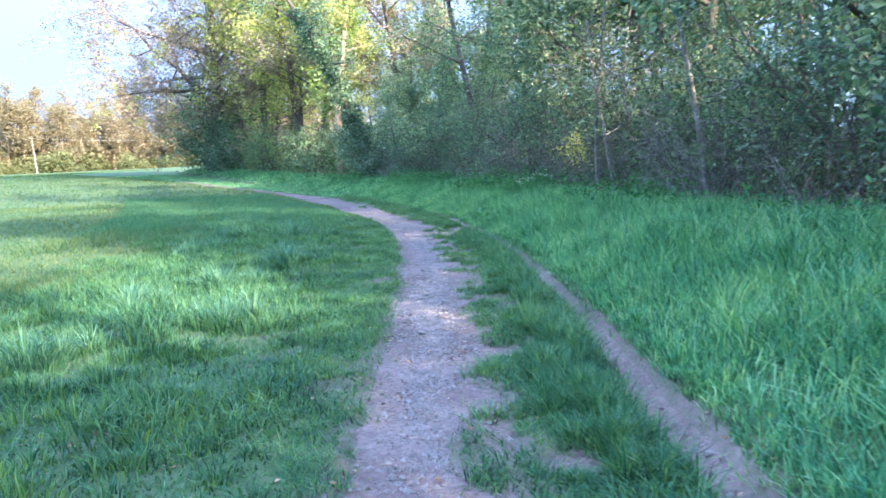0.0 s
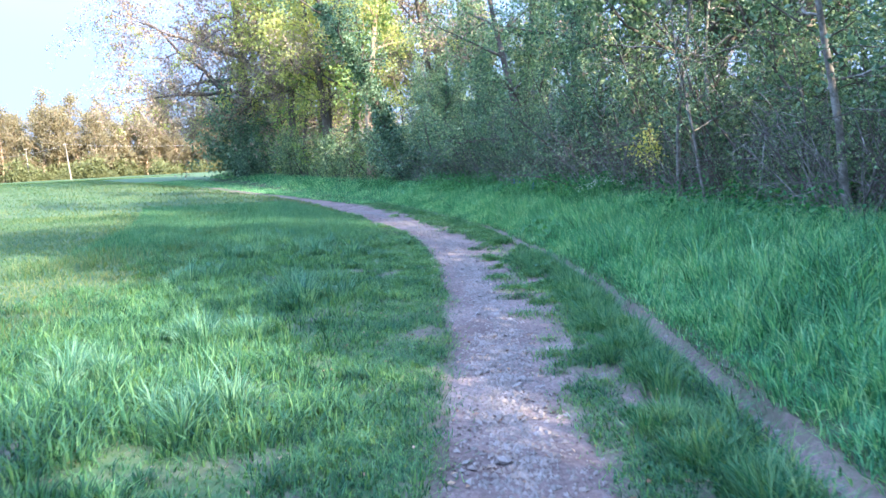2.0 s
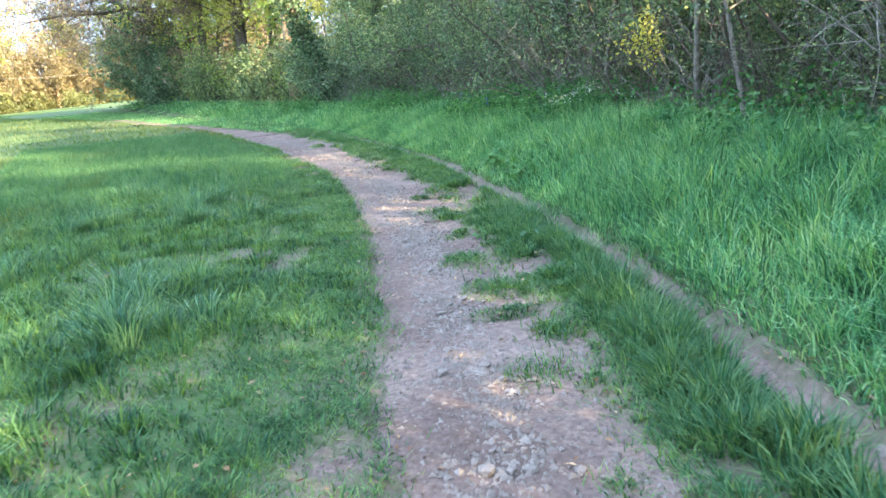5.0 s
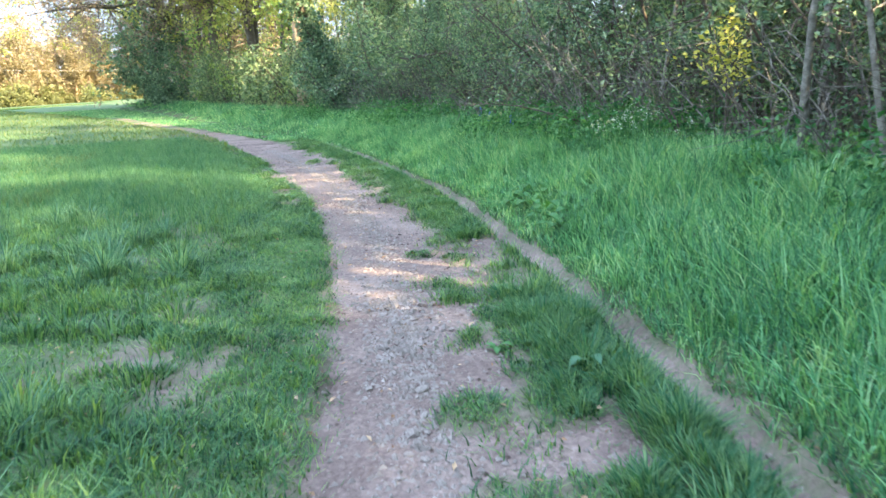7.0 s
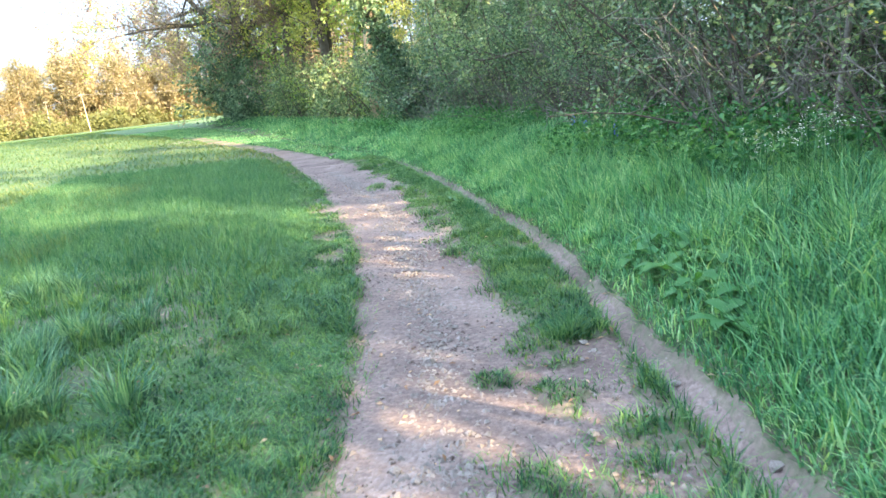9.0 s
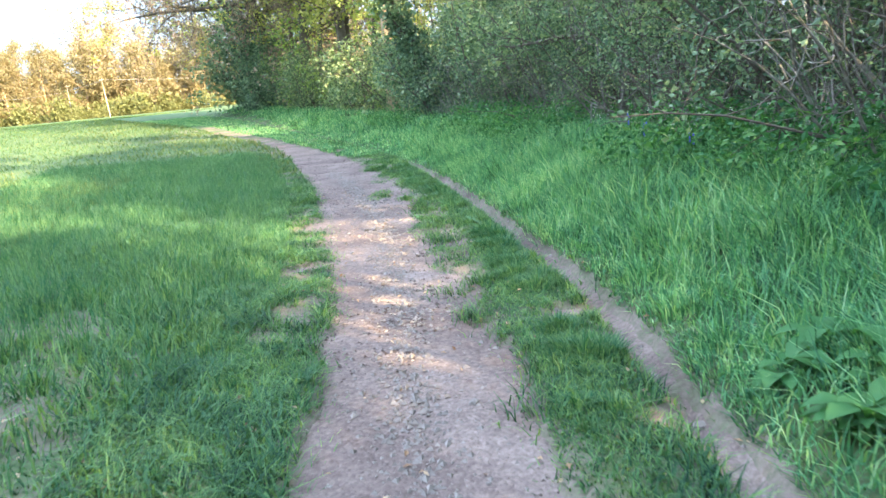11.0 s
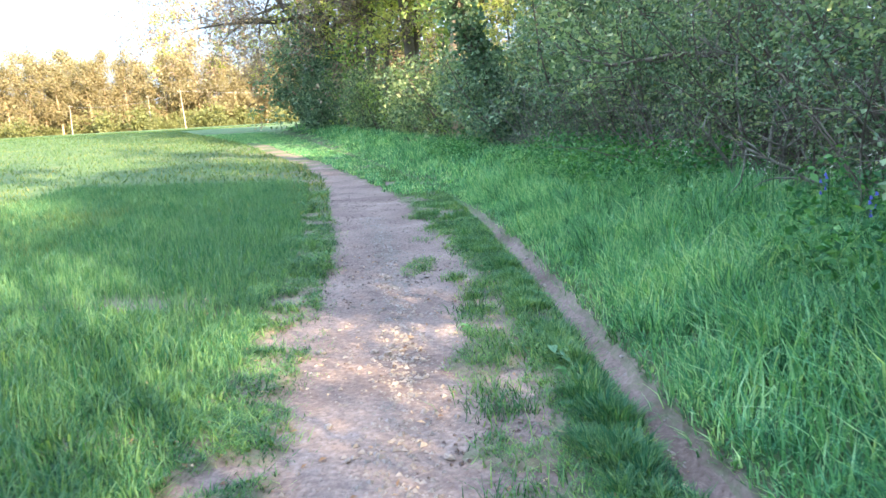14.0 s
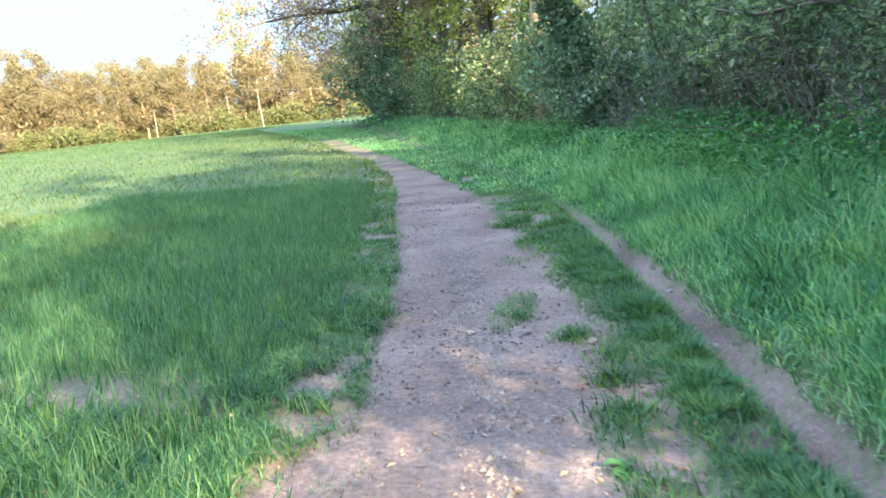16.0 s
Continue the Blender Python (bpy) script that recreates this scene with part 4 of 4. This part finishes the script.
for row in range(2):
    a = 8.0
    while a < 62:
        d = (205, 216, 230)[row] + wr.normal(0, 3)
        px, py = -d * math.sin(radians(a)), 5 + d * math.cos(radians(a))
        plant("far_tree", foot(px, py), *FAR[i % 5], "distant budding tree glowing orange-brown in low sun", "tree", "trees across the field", wr.random() * 360, 0.68 + 0.36 * wr.random())
        a += (1.15, 1.25, 1.7)[row] * (0.7 + 0.6 * wr.random())
        i += 1
a = 8.0
while a < 62:
    d = 199 + wr.normal(0, 4)
    plant("far_shrub", foot(-d * math.sin(radians(a)), 5 + d * math.cos(radians(a))), *FARBUSH[i % 3], "low yellow-green bush under the distant trees", "shrub", "bushes across the field", wr.random() * 360, 0.35 + 0.8 * wr.random() ** 2)
    a += 0.6 * (0.6 + 0.8 * wr.random())
    i += 1


a = 8.0
while a < 62:
    d = 213 + wr.normal(0, 4)
    plant("far_shrub", foot(-d * math.sin(radians(a)), 5 + d * math.cos(radians(a))), *FARBUSH[3 + i % 2], "tangled brown undergrowth below the distant trees", "shrub", "undergrowth across the field", wr.random() * 360, 1.3 + 0.6 * wr.random())
    a += 0.75 * (0.6 + 0.8 * wr.random())
    i += 1


def utility_pole(px, py, height, lean):
    x0, y0, z0 = foot(px, py)
    ob = new("utility_pole")
    ob.matrix_basis = pose(x0, y0, z0, 0, lean, 30)
    v, f = tube([(0, 0, -0.3), (0, 0, height * 0.5), (0, 0, height)], [0.1, 0.09, 0.075], 10)
    part("post", mesh_of("post", v, [f, np.array([[29, 28, 27, 26, 25, 24, 23, 22, 21, 20]])], POLEWOOD, True), ob)
    v, f = tube([(-0.45, 0, height - 0.4), (0.45, 0, height - 0.4)], [0.05, 0.05], 4)
    arm = part("crossarm", mesh_of("crossarm", v, f, POLEWOOD), ob)
    for off in (-0.38, 0.38):
        v, f = tube([(off, 0, height - 0.36), (off, 0, height - 0.26), (off, 0, height - 0.2)], [0.04, 0.055, 0.02], 8)
        part("insulator", mesh_of("insulator", v, f, STONE, True), arm, "grey ceramic insulator")
    return tagged(ob, "pale weathered wooden utility pole at the field's edge", "pole", "utility poles")


# second and fourth stand in for pale uprights that resemble sunlit tree trunks
POLES = ((-83.0, 152.5, 7.6, -3.0), (-116.9, 162.3, 6.4, 1.0), (-40.0, 186.0, 8.0, 0.0), (-103.7, 172.0, 7.8, 0.0))
for p in POLES:
    utility_pole(*p)
for (ax, ay, ah, _), (bx, by, bh, _) in ((POLES[0], POLES[1]), (POLES[0], POLES[2])):
    pa, pb = np.array((ax, ay, foot(ax, ay)[2] + ah - 0.4)), np.array((bx, by, foot(bx, by)[2] + bh - 0.4))
    ts = np.linspace(0, 1, 14)
    pts = pa + (pb - pa) * ts[:, None]
    pts[:, 2] -= 1.2 * 4 * ts * (1 - ts)
    v, f = tube(pts, np.full(14, 0.018), 4)
    tagged(new("overhead_cable", mesh_of("overhead_cable", v, f, WIRE)), "thin sagging overhead cable between utility poles", "cable", "overhead cables")


# ---------------------------------------------------------------- weeds, stones and litter
def stone_mesh(seed):
    r = np.random.default_rng(seed)
    bm = bmesh.new()
    bmesh.ops.create_icosphere(bm, subdivisions=1, radius=0.5)
    for v in bm.verts:
        v.co *= 0.75 + 0.5 * r.random()
        v.co.z *= 0.55
    me = bpy.data.meshes.new("stone")
    bm.to_mesh(me)
    bm.free()
    me.materials.append(STONE)
    return me


PEBBLES = [stone_mesh(600 + i) for i in range(8)]
count = 0
while count < 300:
    yy = 2.5 + 26 * wr.random() if count < 190 else 7 + 8 * wr.random()
    xx = float(path_l(yy)) + (float(rut_r(yy)) - float(path_l(yy))) * wr.random() if wr.random() < 0.75 else float(rut_l(yy)) + 0.28 * wr.random()
    if count >= 190:
        xx = float(path_l(yy)) + 0.47 * (float(path_r(yy)) - float(path_l(yy))) + wr.normal(0, 0.11)
    if float(bare(xx, yy)) < 0.03:
        continue
    s = 0.028 + 0.065 * wr.random() ** 2.2
    ob = new("stone", PEBBLES[count % 8])
    ob.matrix_basis = pose(xx, yy, float(land(xx, yy)) - 0.03 + s * 0.12, wr.normal(0, 12), wr.normal(0, 12), wr.random() * 360) @ Matrix.Diagonal((s, s * 0.8, s, 1))
    tagged(ob, "small pale flint stone lying on the worn footpath", "stone", "stones on the footpath")
    count += 1

def lumps(name, x, y, size, mat, label, category):
    """Loose three-sided lumps lying on the worn soil: one mesh."""
    ok = bare(x, y) > 0.02
    x, y, size = x[ok], y[ok], size[ok]
    n = len(x)
    shape = np.array([(1, 0, 0), (-0.3, 0.9, 0), (-0.6, -0.8, 0), (0.1, 0, 0.7)])
    turn = rng.random(n) * 2 * np.pi
    vx = shape[None, :, 0] * np.cos(turn)[:, None] - shape[None, :, 1] * np.sin(turn)[:, None]
    vy = shape[None, :, 0] * np.sin(turn)[:, None] + shape[None, :, 1] * np.cos(turn)[:, None]
    v = np.stack([x[:, None] + vx * size[:, None], y[:, None] + vy * size[:, None], (land(x, y) - 0.03)[:, None] + shape[None, :, 2] * size[:, None]], -1).reshape(-1, 3)
    first = (np.arange(n) * 4)[:, None]
    ob = new(name, mesh_of(name, v, np.concatenate([first + np.array([q]) for q in ((0, 1, 3), (1, 2, 3), (2, 0, 3))]), mat))
    tagged(ob, label, category, kind="stuff")


# fine gravel, in a band along the middle of the path
n = 24000
y = np.where(np.arange(n) < 15000, 2 + 28 * rng.random(n), 3.5 + 11.5 * rng.random(n))
x = np.where(rng.random(n) < 0.6, path_l(y) + 0.45 * (path_r(y) - path_l(y)) + rng.normal(0, 0.12, n), path_l(y) + (rut_r(y) - path_l(y)) * rng.random(n))
lumps("gravel", x, y, 0.005 + 0.021 * rng.random(n) ** 2.2 + 0.006 * (rng.random(n) < 0.25), STONE, "fine loose grey gravel strewn along the footpath", "gravel")

# crumbs of darker earth kicked up by feet, gathered in patches
n = 11000
y = 3 + 31 * rng.random(n)
x = path_l(y) + (path_r(y) - path_l(y)) * rng.random(n)
ok = rng.random(n) < smoothstep(0.4, 0.7, fbm(x, y, 1.6, 110)) * (0.5 + 0.5 * smoothstep(14, 18, y))
lumps("earth_crumbs", x[ok], y[ok], 0.006 + 0.015 * rng.random(ok.sum()) ** 2, CRUMB, "dark crumbs of trodden earth on the footpath", "soil")


def leaf_mesh(seed, leaf_len, mat):
    r = np.random.default_rng(seed)
    up = 0.25 + 0.9 * r.random()
    ln = leaf_len * (0.6 + 0.6 * r.random())
    vs, fs = [], []
    for t, wd in ((0, 0.02), (0.3, 0.2), (0.6, 0.24), (0.85, 0.12), (1, 0.01)):
        c = np.array([ln * t, 0, 1.3 * ln * up * (t - 0.9 * t * t)])
        vs += [c - np.array([0, wd * ln, 0]), c + np.array([0, 0, -0.05 * ln]), c + np.array([0, wd * ln, 0])]
    for j in range(4):
        fs += [[3 * j, 3 * j + 1, 3 * j + 4, 3 * j + 3], [3 * j + 1, 3 * j + 2, 3 * j + 5, 3 * j + 4]]
    return mesh_of("leaf", np.array(vs), np.array(fs), mat, True)


def herb(name, places, height, leaf_len, per, label, category, mat=HERB, group=""):
    """A low broad-leaved weed: arching leaves from one root."""
    shapes = [leaf_mesh(700 + k, leaf_len, mat) for k in range(6)]
    for px, py in places:
        ob = new(name)
        ob.matrix_basis = pose(px, py, float(ground_z(px, py)), 0, 0, wr.random() * 360)
        for q in range(per):
            leaf = part("leaf", shapes[q % 6], ob)
            leaf.matrix_basis = pose(0, 0, height * wr.random() * 0.6, 0, 0, wr.random() * 360)
        tagged(ob, label, category, group)


herb("dock_plant", ((0.95, 16.9), (1.2, 17.25), (1.15, 16.55), (1.45, 16.9), (0.85, 17.4), (0.95, 16.2), (0.72, 17.95), (0.95, 18.1), (1.1, 17.75)), 0.26, 0.2, 22, "broad-leaved dock plant on the grassy bank", "weed", HERB, "dock plants")
herb("dock_rosette", ((0.54, 12.87), (-1.2, 22.92)), 0.1, 0.12, 9, "pale broad-leaved rosette among grass beside the rut", "weed", RANK, "pale rosettes")
herb("plantain", ((-1.1, 22.7), (-1.9, 23.7), (0.1, 13.3), (0.25, 14.6), (-1.45, 24.6)), 0.05, 0.09, 9, "low broad-leaved weed beside the footpath", "weed", HERB, "low weeds by the path")

# nettles and other herbs under the shrubs
x, y = scatter(4200, 6.0, 40.0, lambda v: wood(v) - 1.2 - 0.5 * smoothstep(20, 23, v), lambda v: wood(v) + 0.8)
ok = rng.random(len(x)) < smoothstep(0.35, 0.6, fbm(x, y, 0.5, 95)) * (0.25 + 0.75 * smoothstep(17, 21, y))
x, y = x[ok], y[ok]
hh = 0.35 + 0.35 * rng.random(len(x))
lv, lc = 16, []
for q in range(lv):
    t = (q + 1) / lv
    lc.append(np.stack([x, y, ground_z(x, y) + hh * t], -1))
cv, cf = leaves(np.random.default_rng(5), np.concatenate(lc), 0.075, up=1.2, aspect=0.55, spread=0.06)
tagged(new("nettles", mesh_of("nettles", cv, cf, HERB)), "dark leafy nettles and herbs under the shrubs", "weed", kind="stuff")

# cow parsley heads
x, y = scatter(60, 16.0, 30.0, lambda v: wood(v) - 1.2, lambda v: wood(v) - 0.2)
x, y = np.concatenate([x, 2.17 + rng.normal(0, 0.25, 45)]), np.concatenate([y, 18.4 + rng.normal(0, 0.3, 45)])
zz = ground_z(x, y) + 0.5 + 0.2 * rng.random(len(x))
cv, cf = leaves(np.random.default_rng(6), np.repeat(np.stack([x, y, zz], -1), 8, 0), 0.014, up=2.0, aspect=0.9, spread=0.025)
stalks = [(2, np.array([(a, b, c - 0.6), (a, b, c - 0.25), (a, b, c)]), (0.005, 0.004, 0.003)) for a, b, c in zip(x, y, zz)]
sv, sf = tubes(stalks)
flowers = new("cow_parsley")
part("flower_heads", mesh_of("flower_heads", cv, cf, PETAL), flowers, "tiny white umbel flowers")
part("stalks", mesh_of("stalks", sv, sf, HERB), flowers)
tagged(flowers, "white-flowering cow parsley scattered on the bank", "flower", kind="stuff")

BLUE = leafy("blue_petals", [(0.0, (0.07, 0.08, 0.35)), (0.9, (0.16, 0.18, 0.55))], (1.0, 1.0, 1.2), 0.3)
bell_r = np.random.default_rng(33)
for k in range(3):
    by = 21.5 + 5.5 * bell_r.random()
    bx = float(wood(by)) - 0.75 - 0.5 * bell_r.random()
    ob = new("bluebell")
    ob.matrix_basis = pose(bx, by, float(ground_z(bx, by)), 0, 0, bell_r.random() * 360)
    hgt = 0.5 + 0.15 * bell_r.random()
    pts = [(0, 0, 0), (0.01, 0, hgt * 0.5), (0.02, 0, hgt * 0.85), (0.06, 0, hgt)]
    v, f = tube(pts, (0.004, 0.004, 0.003, 0.002), 5)
    part("stalk", mesh_of("stalk", v, f, HERB, True), ob)
    for q in range(6):
        c = np.array([0.03 + 0.025 * math.cos(q * 2.2), 0.025 * math.sin(q * 2.2), hgt - 0.03 * q])
        v, f = tube([c, c + (0.004, 0, -0.014), c + (0.006, 0, -0.028)], (0.003, 0.009, 0.013), 6)
        part("flower", mesh_of("flower", v, f, BLUE, True), ob, "small blue bell-shaped flower")
    tagged(ob, "slender bluebell with nodding blue flowers among nettles", "flower", "bluebells")

# dry leaves and bits of straw in the turf
x, y = scatter(1500, 2.0, 27.0, lambda v: path_l(v) - 2.5, lambda v: rut_r(v) + 0.1)
cv, cf = leaves(np.random.default_rng(8), np.stack([x, y, ground_z(x, y) + 0.015], -1), 0.04, up=4.0, aspect=0.5, spread=0.004)
tagged(new("leaf_litter", mesh_of("leaf_litter", cv, cf, STRAW)), "scattered dry brown leaves in turf and on soil", "litter", kind="stuff")
